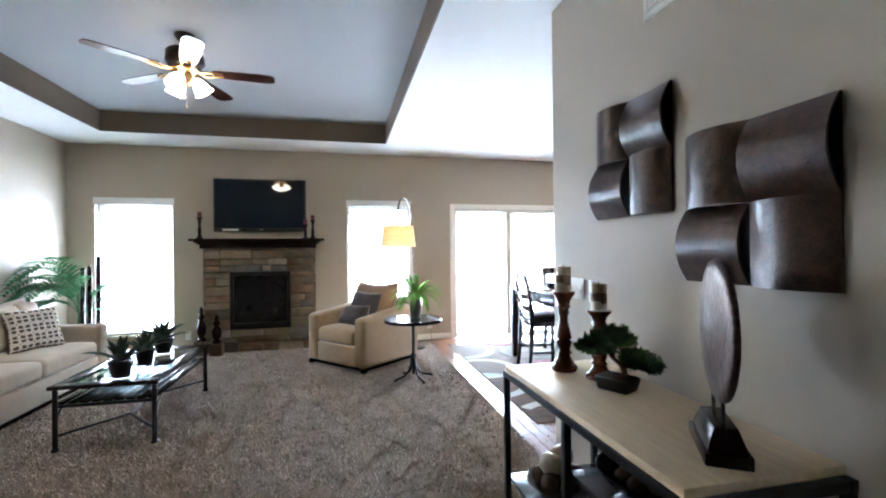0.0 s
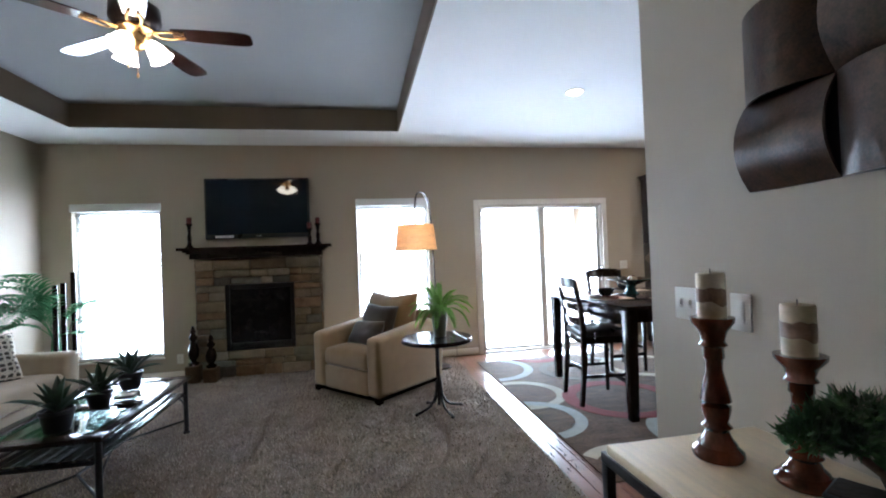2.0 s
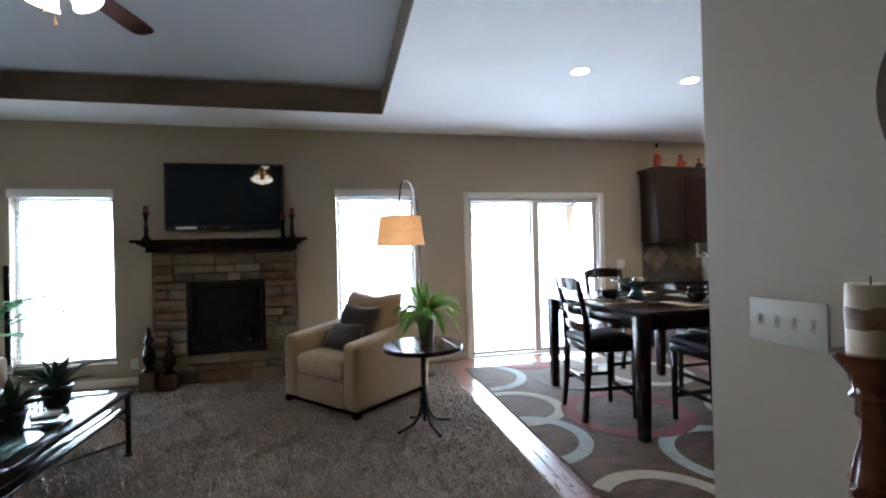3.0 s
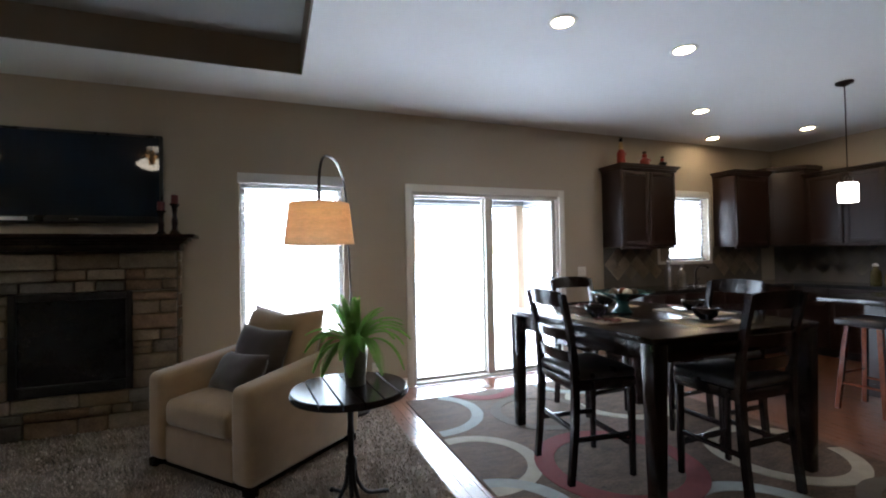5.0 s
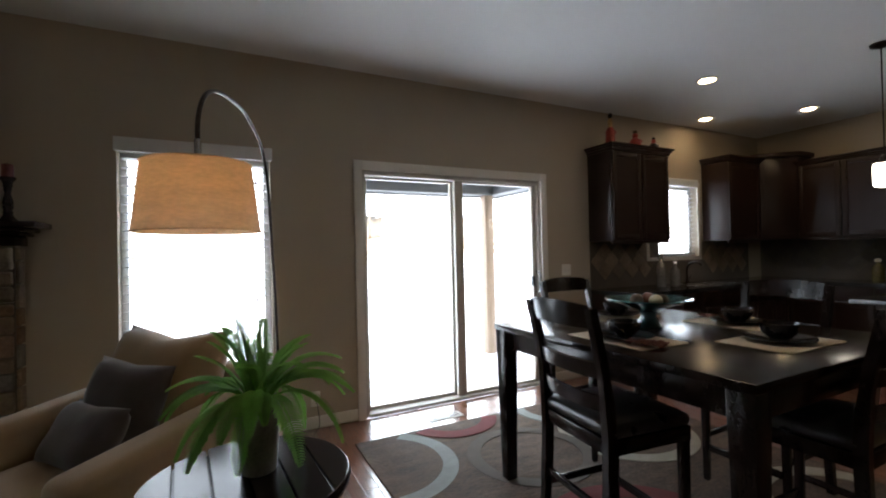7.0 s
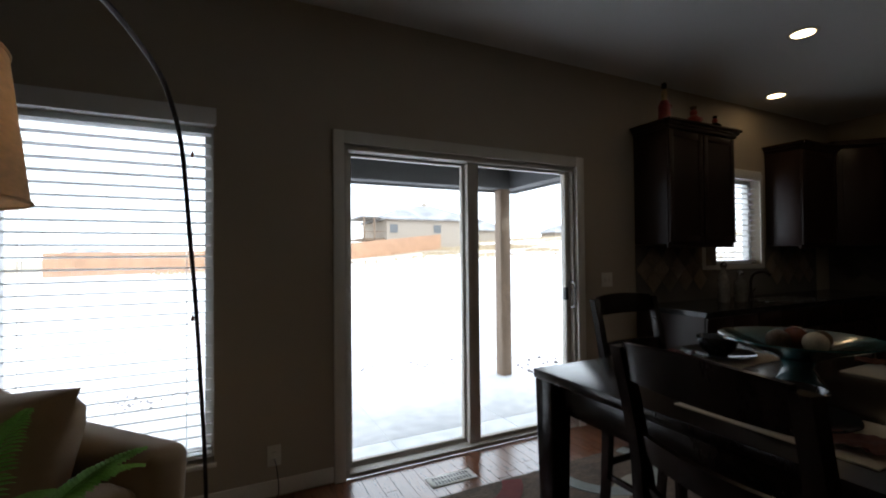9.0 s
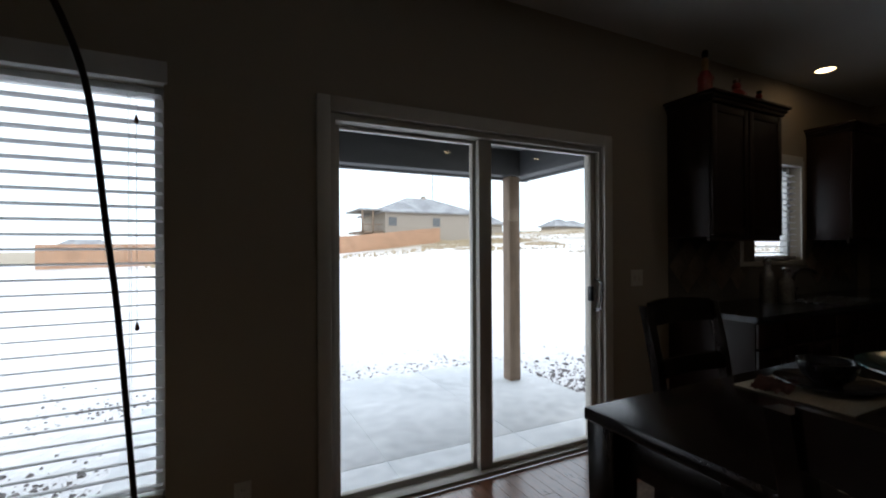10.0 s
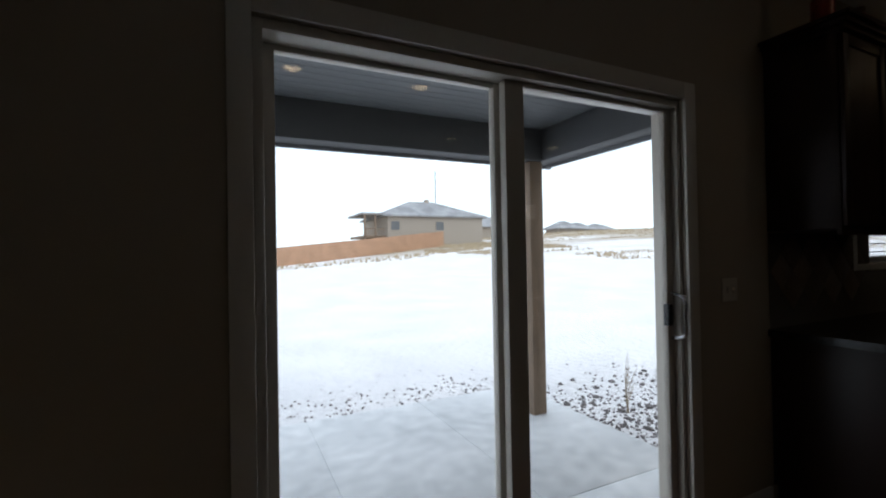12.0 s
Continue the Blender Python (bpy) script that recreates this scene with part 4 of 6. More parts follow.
for k in range(3):
    a = radians(258 + 120 * k)
    base = Matrix.Translation((0.06 * math.cos(a), 0.06 * math.sin(a), -0.38)) @ Matrix.Rotation(a, 4, "Z") @ Matrix.Rotation(radians(-33), 4, "Y")
    arm = part("lamp_arm", tube(bmesh.new(), [(0.04 * math.cos(a), 0.04 * math.sin(a), -0.40), base @ Vector((0, 0, -0.03))], 0.012, 8), BRASS, fan)
    part("lamp_shade", lathe(bmesh.new(), [(0.022, -0.02), (0.033, -0.034), (0.047, -0.06), (0.057, -0.092), (0.062, -0.118), (0.073, -0.138), (0.067, -0.137), (0.05, -0.11), (0.01, -0.09)], 24, turn=base), FANLIGHT, arm, "glowing frosted glass bell shade", 60)
for dx, l in ((0.02, 0.16), (-0.03, 0.10)):
    ch = part("pull_chain", tube(bmesh.new(), [(dx, -0.03, -0.45), (dx, -0.03, -0.45 - l)], 0.0018, 6), BRASS, fan)
    part("chain_fob", lathe(bmesh.new(), [(0.003, -0.45 - l), (0.007, -0.465 - l), (0.008, -0.475 - l), (0.002, -0.485 - l)], 10, dx, -0.03), BRASS, ch)

# ---- upholstery ----
def soft_block(w, d, h, b=0.05, puff=0.02, n=5, seed=0):
    """A cushion: a rounded block, crowned on top."""
    bm = box(bmesh.new(), -w / 2, w / 2, -d / 2, d / 2, 0, h, b, 4)
    bmesh.ops.subdivide_edges(bm, edges=[e for e in bm.edges if e.calc_length() > 0.2], cuts=n, use_grid_fill=True)
    for v in bm.verts:
        u, k = 2 * v.co.x / w, 2 * v.co.y / d
        if v.co.z > h * 0.5:
            v.co.z += puff * max(0, 1 - u ** 4) * max(0, 1 - k ** 4) + 0.004 * noise.noise((u * 3 + seed, k * 3, 1))
    return bm


def moved(bm, m):
    bmesh.ops.transform(bm, matrix=m, verts=bm.verts)
    return bm


chair = thing("armchair", "tan upholstered armchair with loose back cushion", "armchair", 0.225, 5.70, 0.006, -49)
part("base", box(bmesh.new(), -0.33, 0.33, -0.42, 0.40, 0.05, 0.285, 0.02, 3), FABRIC, chair)
for s in (-1, 1):
    arm = box(bmesh.new(), s * 0.415 - 0.09, s * 0.415 + 0.09, -0.44, 0.42, 0.05, 0.625, 0.055, 5)
    for v in arm.verts:
        if v.co.z > 0.4:
            v.co.z += 0.09 * max(0, v.co.y + 0.30) / 0.72 - 0.005
    part("armrest", arm, FABRIC, chair)
part("seat_cushion", moved(soft_block(0.645, 0.66, 0.17, 0.05, 0.03, seed=3), Matrix.Translation((0, -0.105, 0.286))), FABRIC, chair)
part("backrest", moved(box(bmesh.new(), -0.505, 0.505, -0.07, 0.07, 0, 0.73, 0.045, 4), Matrix.Translation((0, 0.45, 0.05)) @ Matrix.Rotation(radians(-4), 4, "X")), FABRIC, chair)
part("back_cushion", moved(pillow_mesh(bmesh.new(), 0.74, 0.58, 0.26, 12, 0.03), Matrix.Translation((-0.02, 0.17, 0.43)) @ Matrix.Rotation(radians(-17), 4, "X")), FABRIC, chair, "plump loose back cushion", 180)
part("plinth", block(-0.45, 0.45, -0.39, 0.44, 0.012, 0.0505), DARKWOOD, chair, "dark recessed plinth", 0)
for sx in (-0.46, 0.46):
    for sy in (-0.40, 0.46):
        part("foot", block(sx - 0.035, sx + 0.035, sy - 0.03, sy + 0.03, 0, 0.051, 0.004), DARKWOOD, chair)
ch_m = pose(0.225, 5.70, 0, 0, 0, -49)


def loose_pillow(name, w, h, t, m, mat, label, extra=None):
    ob = new(name, mesh_of(name, pillow_mesh(bmesh.new(), w, h, t, 12), mat, 180))
    ob.matrix_world = m
    tagged(ob, label, "pillow")
    return ob


loose_pillow("throw_pillow", 0.45, 0.42, 0.16, ch_m @ pose(0.0, -0.03, 0.475, -20, 4, 6), PILLOW, "grey-brown square throw pillow leaning in the armchair")
loose_pillow("throw_pillow", 0.50, 0.29, 0.15, ch_m @ pose(-0.03, -0.19, 0.472, -36, -3, -8), PILLOW, "grey-brown lumbar pillow lying in the armchair")

sofa = thing("sofa", "beige upholstered sofa with box seat cushions", "sofa", -3.03, 4.64, 0.006, 90)
# local: front is -y, so that it faces the room
SL = 1.09
part("base", box(bmesh.new(), -SL + 0.02, SL - 0.02, -0.43, 0.43, 0.05, 0.27, 0.02, 3), FABRIC2, sofa)
part("plinth", block(-SL + 0.05, SL - 0.05, -0.40, 0.40, 0, 0.051), DARKWOOD, sofa, "dark recessed plinth")
for s in (-1, 1):
    part("armrest", box(bmesh.new(), s * (SL - 0.10) - 0.10, s * (SL - 0.10) + 0.10, -0.45, 0.43, 0.06, 0.605, 0.045, 4), FABRIC2, sofa)
part("backrest", moved(box(bmesh.new(), -SL + 0.18, SL - 0.18, -0.1, 0.1, 0, 0.55, 0.05, 4), Matrix.Translation((0, 0.33, 0.22)) @ Matrix.Rotation(radians(-5), 4, "X")), FABRIC2, sofa)
for s in (-1, 1):
    part("seat_cushion", moved(soft_block(0.88, 0.68, 0.165, 0.045, 0.022, seed=s), Matrix.Translation((s * 0.444, -0.10, 0.271))), FABRIC2, sofa)
    part("back_cushion", moved(pillow_mesh(bmesh.new(), 0.90, 0.52, 0.24, 12, 0.02), Matrix.Translation((s * 0.44, 0.14, 0.42)) @ Matrix.Rotation(radians(-12), 4, "X")), FABRIC2, sofa, "loose back cushion", 180)
sf_m = pose(-3.03, 4.64, 0, 0, 0, 90)
loose_pillow("throw_pillow", 0.46, 0.46, 0.17, sf_m @ pose(0.83, 0.10, 0.452, -14, 0, 16), FABRIC2, "plain beige square pillow leaning against the sofa arm")
pil = loose_pillow("throw_pillow", 0.48, 0.42, 0.16, sf_m @ pose(0.47, -0.12, 0.455, -20, 0, -30), PILLOWD, "charcoal and ivory lattice-print throw pillow on the sofa")
# interlaced ivory print: a raised lattice of hexagonal links on the front face
bm = bmesh.new()


def on_pillow(u, v):
    w, h, t = 0.48, 0.42, 0.16
    pin = 1 - 0.10 * (1 - abs(u * v)) * max(abs(u), abs(v)) ** 3
    y = -t / 2 * max(0, (1 - u ** 4) * (1 - v ** 4)) ** 0.5 - 0.004
    return Vector((u * w / 2 * pin, y + 0.012 * noise.noise((u * 2.1 - 1, v * 2.3, w * 9)), h / 2 + v * h / 2 * pin))


def link(cu, cv, r, wd, sides):
    pts = []
    for i in range(sides + 1):
        a = 2 * math.pi * (i + 0.5) / sides
        ring = []
        for rr in (r - wd, r):
            u, v = cu + rr * math.cos(a), cv + rr * math.sin(a) * 1.12
            ring.append((u, v))
        pts.append(ring)
    for a, b in zip(pts, pts[1:]):
        q = [a[0], a[1], b[1], b[0]]
        if all(abs(u) < 0.985 and abs(v) < 0.985 for u, v in q):
            bm.faces.new([bm.verts.new(on_pillow(u, v)) for u, v in q])


def strip(u0, v0, u1, v1, wd):
    n = 16
    du, dv = u1 - u0, v1 - v0
    ll = math.hypot(du, dv)
    for i in range(n):
        q = [(u0 + du * f - dv / ll * wd * s, v0 + dv * f + du / ll * wd * s) for f, s in ((i / n, -1), ((i + 1) / n, -1), ((i + 1) / n, 1), (i / n, 1))]
        if all(abs(u) < 0.985 and abs(v) < 0.985 for u, v in q):
            bm.faces.new([bm.verts.new(on_pillow(u, v) - Vector((0, 0.0006, 0))) for u, v in q])


for i in range(-2, 3):
    strip(i * 0.46, -0.98, i * 0.46, 0.98, 0.03)
    strip(-0.98, i * 0.46, 0.98, i * 0.46, 0.03)
    for k in range(-2, 3):
        link(i * 0.46, k * 0.46, 0.29, 0.07, 16)
        link(i * 0.46 + 0.23, k * 0.46 + 0.23, 0.10, 0.05, 10)
part("print", bm, PILLOWW, pil, "ivory interlaced ring print", 180)

# ---- coffee table ----
ct = thing("coffee_table", "dark iron coffee table with glass panes and slatted shelf", "coffee table", -1.655, 4.24, 0.004)
CW, CL, CZ = 0.31, 0.61, 0.465
bm = bmesh.new()
o = 0.035
box(bm, -CW - o, CW + o, -CL - o, -CL + 0.06, CZ - 0.028, CZ, 0.005)
box(bm, -CW - o, CW + o, CL - 0.06, CL + o, CZ - 0.028, CZ, 0.005)
box(bm, -CW - o, -CW + 0.06, -CL + 0.06, CL - 0.06, CZ - 0.028, CZ, 0.005)
box(bm, CW - 0.06, CW + o, -CL + 0.06, CL - 0.06, CZ - 0.028, CZ, 0.005)
box(bm, -CW + 0.06, CW - 0.06, -0.05, 0.05, CZ - 0.028, CZ, 0.005)
part("top_frame", bm, DARKWOOD, ct, "espresso wooden top frame")
for s in (-1, 1):
    part("glass_pane", block(-CW + 0.055, CW - 0.055, min(s * 0.045, s * (CL - 0.055)), max(s * 0.045, s * (CL - 0.055)), CZ - 0.014, CZ - 0.004), TABLEGLASS, ct, smooth=0)
for sx in (-1, 1):
    for sy in (-1, 1):
        leg = part("leg", tube(bmesh.new(), [(sx * CW, sy * CL, 0.025), (sx * CW, sy * CL, CZ - 0.028)], 0.017, 12), BLACKMETAL, ct)
        part("caster", lathe(bmesh.new(), [(0.012, 0.0), (0.024, 0.006), (0.026, 0.014), (0.02, 0.026)], 14, sx * CW, sy * CL), BLACKMETAL, leg)
        part("brace", tube(bmesh.new(), bent([(sx * CW, sy * (CL - 0.005), 0.20), (sx * CW, sy * (CL - 0.05), 0.27), (sx * CW, sy * (CL - 0.12), 0.318)], 5), 0.007, 6), BLACKMETAL, ct)
for k in range(9):
    x = -CW + 0.02 + k * (2 * CW - 0.04) / 8
    part("shelf_slat", block(x - 0.029, x + 0.029, -CL + 0.015, CL - 0.015, 0.325, 0.34, 0.003), DARKWOOD, ct)
for sy in (-1, 1):
    part("shelf_rail", block(-CW, CW, sy * (CL - 0.012) - 0.012, sy * (CL - 0.012) + 0.012, 0.305, 0.3245, 0.002), BLACKMETAL, ct)
part("stretcher", tube(bmesh.new(), [(-CW, -CL, 0.11), (0, -0.25, 0.115), (0, 0.25, 0.115), (-CW, CL, 0.11)], 0.009, 8), BLACKMETAL, ct)
part("stretcher", tube(bmesh.new(), [(CW, -CL, 0.11), (0.004, -0.25, 0.115), (0.004, 0.25, 0.115), (CW, CL, 0.11)], 0.009, 8), BLACKMETAL, ct)


def leaf(bm, base, direction, length, width, droop, n=5, fold=0.25):
    """One pointed leaf with a mid fold, bending downwards."""
    d = Vector(direction).normalized()
    side = d.cross(Vector((0, 0, 1)))
    side = side.normalized() if side.length > 1e-3 else Vector((1, 0, 0))
    p = Vector(base)
    prev = None
    for i in range(n + 1):
        t = i / n
        w = width * (math.sin(math.pi * min(1, t * 0.85 + 0.15)) ** 0.8) * (1 if t < 1 else 0.02)
        up = side.cross(d).normalized()
        row = (bm.verts.new(p - side * w / 2 + up * w * fold), bm.verts.new(p), bm.verts.new(p + side * w / 2 + up * w * fold))
        if prev:
            bm.faces.new((prev[0], prev[1], row[1], row[0]))
            bm.faces.new((prev[1], prev[2], row[2], row[1]))
        prev = row
        p = p + d * length / n
        d = (d + Vector((0, 0, -droop / n))).normalized()


def succulent(x, y, scale, seed, label):
    r = random.Random(seed)
    p = thing("potted_plant", label, "plant", x, y, CZ + 0.0045, group="plants on the coffee table")
    s = scale
    pot = part("pot", lathe(bmesh.new(), [(0.045 * s, 0), (0.05 * s, 0.005), (0.066 * s, 0.085 * s), (0.071 * s, 0.088 * s), (0.071 * s, 0.105 * s), (0.062 * s, 0.105 * s), (0.06 * s, 0.088 * s)], 24), POT, p, "matte black pot", 50)
    part("soil", lathe(bmesh.new(), [(0.058 * s, 0.08 * s), (0.06 * s, 0.092 * s), (0.001, 0.096 * s)], 16), SOIL, pot)
    for k in range(15):
        a = k * 2.4 + r.uniform(-0.2, 0.2)
        e = 0.52 + 0.85 * (k / 15) + r.uniform(-0.1, 0.1)
        bm = bmesh.new()
        leaf(bm, (0.012 * math.cos(a), 0.012 * math.sin(a), 0.09 * s), (math.cos(a) * math.cos(e), math.sin(a) * math.cos(e), math.sin(e)), r.uniform(0.15, 0.22) * s * (1.15 if k < 6 else 0.85), 0.042 * s, 0.7 if k < 7 else 0.2, 6, 0.35)
        bmesh.ops.solidify(bm, geom=bm.faces[:], thickness=0.003)
        part("leaf", bm, ALOE, p, smooth=60)


succulent(-1.62, 3.77, 1.2, 1, "broad-leaved succulent in a black pot on the coffee table")
succulent(-1.62, 4.18, 1.08, 2, "small succulent in a black pot on the coffee table")
succulent(-1.63, 4.60, 1.2, 3, "spreading succulent in a black pot on the coffee table")
bk = thing("coaster_stack", "white square coasters lying on the coffee table", "coaster", -1.55, 4.36, CZ + 0.0045, 12)
for k in range(3):
    part("coaster", block(-0.06, 0.06, -0.05, 0.05, k * 0.009, k * 0.009 + 0.008, 0.002), IVORY if k % 2 == 0 else DARKGLOSS, bk)

# ---- palm and bamboo in the corner ----
pl = thing("potted_palm", "green areca palm in a dark woven basket", "plant", -3.16, 6.36, 0.006)
part("basket", lathe(bmesh.new(), [(0.15, 0), (0.155, 0.01), (0.175, 0.20), (0.18, 0.42), (0.19, 0.43), (0.19, 0.46), (0.172, 0.46), (0.168, 0.42)], 28), BASKET, pl, "dark woven basket", 50)
part("soil", lathe(bmesh.new(), [(0.165, 0.38), (0.168, 0.41), (0.001, 0.42)], 20), SOIL, pl)
rr = random.Random(5)


def frond(parent, base, azim, elev, length, mat, n=15, leaflet=0.17, width=0.02, droop=1.1, slant=0.75):
    bm = bmesh.new()
    d = Vector((math.cos(azim) * math.cos(elev), math.sin(azim) * math.cos(elev), math.sin(elev)))
    p = Vector(base)
    pts = []
    m = 22
    for i in range(m + 1):
        pts.append((p.copy(), d.copy()))
        p += d * length / m
        d = (d + Vector((0, 0, -droop / m))).normalized()
    tube(bm, [q for q, _ in pts], [0.0045 * (1 - 0.75 * i / m) for i in range(m + 1)], 5)
    for i in range(n):
        t = 0.25 + 0.74 * i / (n - 1)
        j = min(m - 1, int(t * m))
        q, dd = pts[j][0].lerp(pts[j + 1][0], t * m - j), pts[j][1]
        side = dd.cross(Vector((0, 0, 1))).normalized()
        ll = leaflet * math.sin(math.pi * (0.18 + 0.75 * (t - 0.25) / 0.75)) * rr.uniform(0.85, 1.1)
        for s in (-1, 1):
            leaf(bm, q, dd * slant + side * s + Vector((0, 0, 0.12)), ll, width, 0.5, 4, 0.2)
    return part("frond", bm, mat, parent, smooth=60)


for k, (az, el, ln, dr, lf) in enumerate(((256, 80, 1.30, 3.4, 0.26), (246, 78, 1.22, 3.2, 0.26), (264, 77, 1.16, 3.4, 0.26), (250, 72, 1.15, 2.8, 0.24), (258, 68, 1.05, 2.7, 0.24), (240, 66, 0.95, 2.4, 0.22), (270, 66, 0.9, 2.4, 0.2), (284, 78, 1.05, 3.4, 0.22), (230, 72, 0.95, 2.8, 0.22), (252, 50, 0.8, 1.8, 0.18), (275, 82, 1.1, 3.0, 0.24), (340, 62, 0.95, 1.8, 0.15), (350, 50, 0.95, 1.5, 0.15), (328, 66, 0.85, 2.0, 0.14), (345, 40, 0.95, 1.1, 0.13), (0, 66, 0.85, 1.9, 0.15), (335, 20, 0.7, 0.6, 0.12))):
    part("cane", tube(bmesh.new(), [(0.045 * math.cos(k), 0.045 * math.sin(k), 0.40), (0.03 * math.cos(k), 0.03 * math.sin(k), 0.64)], 0.006, 6), PALM, pl, smooth=60)
    frond(pl, (0.03 * math.cos(k), 0.03 * math.sin(k), 0.635), radians(az), radians(el), ln, PALM, 20 if lf > 0.15 else 15, lf, 0.036 if lf > 0.15 else 0.03, dr)
for k, (dx, dy, h) in enumerate(((-0.04, -0.10, 0.80), (0.03, -0.09, 0.82), (0.10, -0.04, 0.93))):
    bm = bmesh.new()
    prof = []
    for j in range(6):
        z0 = 0.40 + (h + 0.02 - 0.0) * j / 6
        z1 = 0.40 + (h + 0.02) * (j + 1) / 6
        prof += [(0.025, z0), (0.0235, z0 + 0.01), (0.0235, z1 - 0.012), (0.027, z1 - 0.004)]
    part("bamboo_pole", lathe(bm, prof, 12, dx + 0.10, dy), DARKWOOD, pl, "dark stained bamboo pole", 40)

# ---- side table, fern ----
sd = thing("side_table", "round dark plank-top side table on iron pedestal", "side table", 0.742, 4.77, 0.006)
tops = bmesh.new()
RAD = 0.31
n_pl = 6
for k in range(n_pl):
    x0, x1 = -RAD + 2 * RAD * k / n_pl + 0.0025, -RAD + 2 * RAD * (k + 1) / n_pl - 0.0025
    pts = []
    for i in range(13):
        x = x0 + (x1 - x0) * i / 12
        pts.append((x, -math.sqrt(max(0.0001, RAD ** 2 - x * x))))
    pts += [(x, -y) for x, y in reversed(pts)]
    bm = moved(prism(bmesh.new(), pts, 0.627, 0.65), Matrix.Rotation(radians(4), 4, "Z"))
    bmesh.ops.bevel(bm, geom=[e for e in bm.edges if abs(e.verts[0].co.z - 0.65) < 1e-5 and abs(e.verts[1].co.z - 0.65) < 1e-5], offset=0.003, segments=1, affect="EDGES")
    part("plank", bm, DARKWOOD, sd)
part("rim", lathe(bmesh.new(), [(0.28, 0.61), (RAD + 0.004, 0.615), (RAD + 0.006, 0.6265), (0.27, 0.6265)], 48), DARKWOOD, sd, smooth=50)
part("pedestal", lathe(bmesh.new(), [(0.05, 0.6095), (0.02, 0.59), (0.016, 0.45), (0.02, 0.40), (0.016, 0.38), (0.016, 0.28), (0.028, 0.26), (0.028, 0.2), (0.018, 0.17), (0.012, 0.05)], 20), BLACKMETAL, sd, smooth=50)
for k in range(4):
    a = radians(20 + 90 * k)
    c, s = math.cos(a), math.sin(a)
    leg = part("leg", tube(bmesh.new(), bent([(0.022 * c, 0.022 * s, 0.24), (0.035 * c, 0.035 * s, 0.14), (0.09 * c, 0.09 * s, 0.055), (0.17 * c, 0.17 * s, 0.024), (0.225 * c, 0.225 * s, 0.012)], 6), 0.0105, 8), BLACKMETAL, sd)
    part("foot_pad", lathe(bmesh.new(), [(0.014, 0), (0.017, 0.006), (0.012, 0.018)], 12, 0.225 * c, 0.225 * s), BLACKMETAL, leg)
fern = thing("potted_fern", "bright green fern in a grey-green glazed vase", "plant", 0.775, 4.79, 0.656)
part("vase", lathe(bmesh.new(), [(0.046, 0), (0.053, 0.004), (0.060, 0.08), (0.068, 0.16), (0.068, 0.195), (0.058, 0.225), (0.058, 0.24), (0.05, 0.24), (0.048, 0.21)], 32), VASE, fern, "grey-green glazed vase", 60)
part("soil", lathe(bmesh.new(), [(0.05, 0.2), (0.052, 0.218), (0.001, 0.224)], 16), SOIL, fern)
for k in range(40):
    az = k * 2.39996 + rr.uniform(-0.3, 0.3)
    f = k / 40
    el = radians(88 - 54 * f + rr.uniform(-9, 9))
    frond(fern, (0.022 * math.cos(az), 0.022 * math.sin(az), 0.215), az, el, rr.uniform(0.20, 0.30) + 0.09 * f, FERN, 38, rr.uniform(0.030, 0.042), 0.0125, rr.uniform(0.9, 1.9) + 1.5 * f, 0.3)

# ---- arc floor lamp ----
lamp = thing("floor_lamp", "arched steel floor lamp with amber drum shade, switched on", "floor lamp", 1.004, 6.248, 0.006)
part("base", lathe(bmesh.new(), [(0.14, 0), (0.145, 0.006), (0.14, 0.022), (0.03, 0.03), (0.018, 0.05)], 32), BRONZE, lamp, smooth=50)
# the pole bends over in one upright plane, from its base to the middle of the shade
REACH, LEANX, LEANY = 1.345, 0.2924, 0.9563
bow = [(1.345, 0.04), (1.315, 0.47), (1.265, 0.84), (1.215, 1.17), (1.165, 1.40), (1.12, 1.62), (1.08, 1.77), (1.02, 1.87), (0.93, 1.955), (0.80, 2.0), (0.58, 2.035), (0.30, 2.01), (0.14, 1.965), (0.05, 1.90), (0.003, 1.81), (0.0, 1.73)]
part("arc_pole", tube(bmesh.new(), bent([((u - REACH) * LEANX, (u - REACH) * LEANY, z_) for u, z_ in bow], 6), 0.0085, 10), BRONZE, lamp, "thin arched pole", 60)
sx, sy = -REACH * LEANX, -REACH * LEANY
sh = bmesh.new()
segs = 48
rings = []
for r, z in ((0.169, 1.664), (0.196, 1.43)):
    rings.append([sh.verts.new((sx + r * math.cos(2 * math.pi * i / segs), sy + r * math.sin(2 * math.pi * i / segs), z)) for i in range(segs)])
for i in range(segs):
    sh.faces.new((rings[0][i], rings[0][(i + 1) % segs], rings[1][(i + 1) % segs], rings[1][i]))
bmesh.ops.solidify(sh, geom=sh.faces[:], thickness=0.002)
shade = part("shade", sh, SHADE, lamp, "glowing amber linen drum shade", 60)
for r, z in ((0.1965, 1.432), (0.1695, 1.662)):
    part("shade_rim", tube(bmesh.new(), [(sx + r * math.cos(i * math.pi / 24), sy + r * math.sin(i * math.pi / 24), z) for i in range(49)], 0.003, 6), SHADE, shade)
bm = bmesh.new()
for k in range(3):
    a = k * 2.094
    tube(bm, [(sx, sy, 1.655), (sx + 0.167 * math.cos(a), sy + 0.167 * math.sin(a), 1.657)], 0.002, 5)
tube(bm, [(sx, sy, 1.75), (sx, sy, 1.62)], 0.011, 8)
part("shade_spider", bm, CHROME, lamp)
part("bulb", lathe(bmesh.new(), [(0.012, 1.62), (0.03, 1.59), (0.034, 1.565), (0.022, 1.54), (0.002, 1.532)], 16, sx, sy), glow("warm_bulb", (1.0, 0.76, 0.46), 2.6), lamp, "warm light bulb", 60)

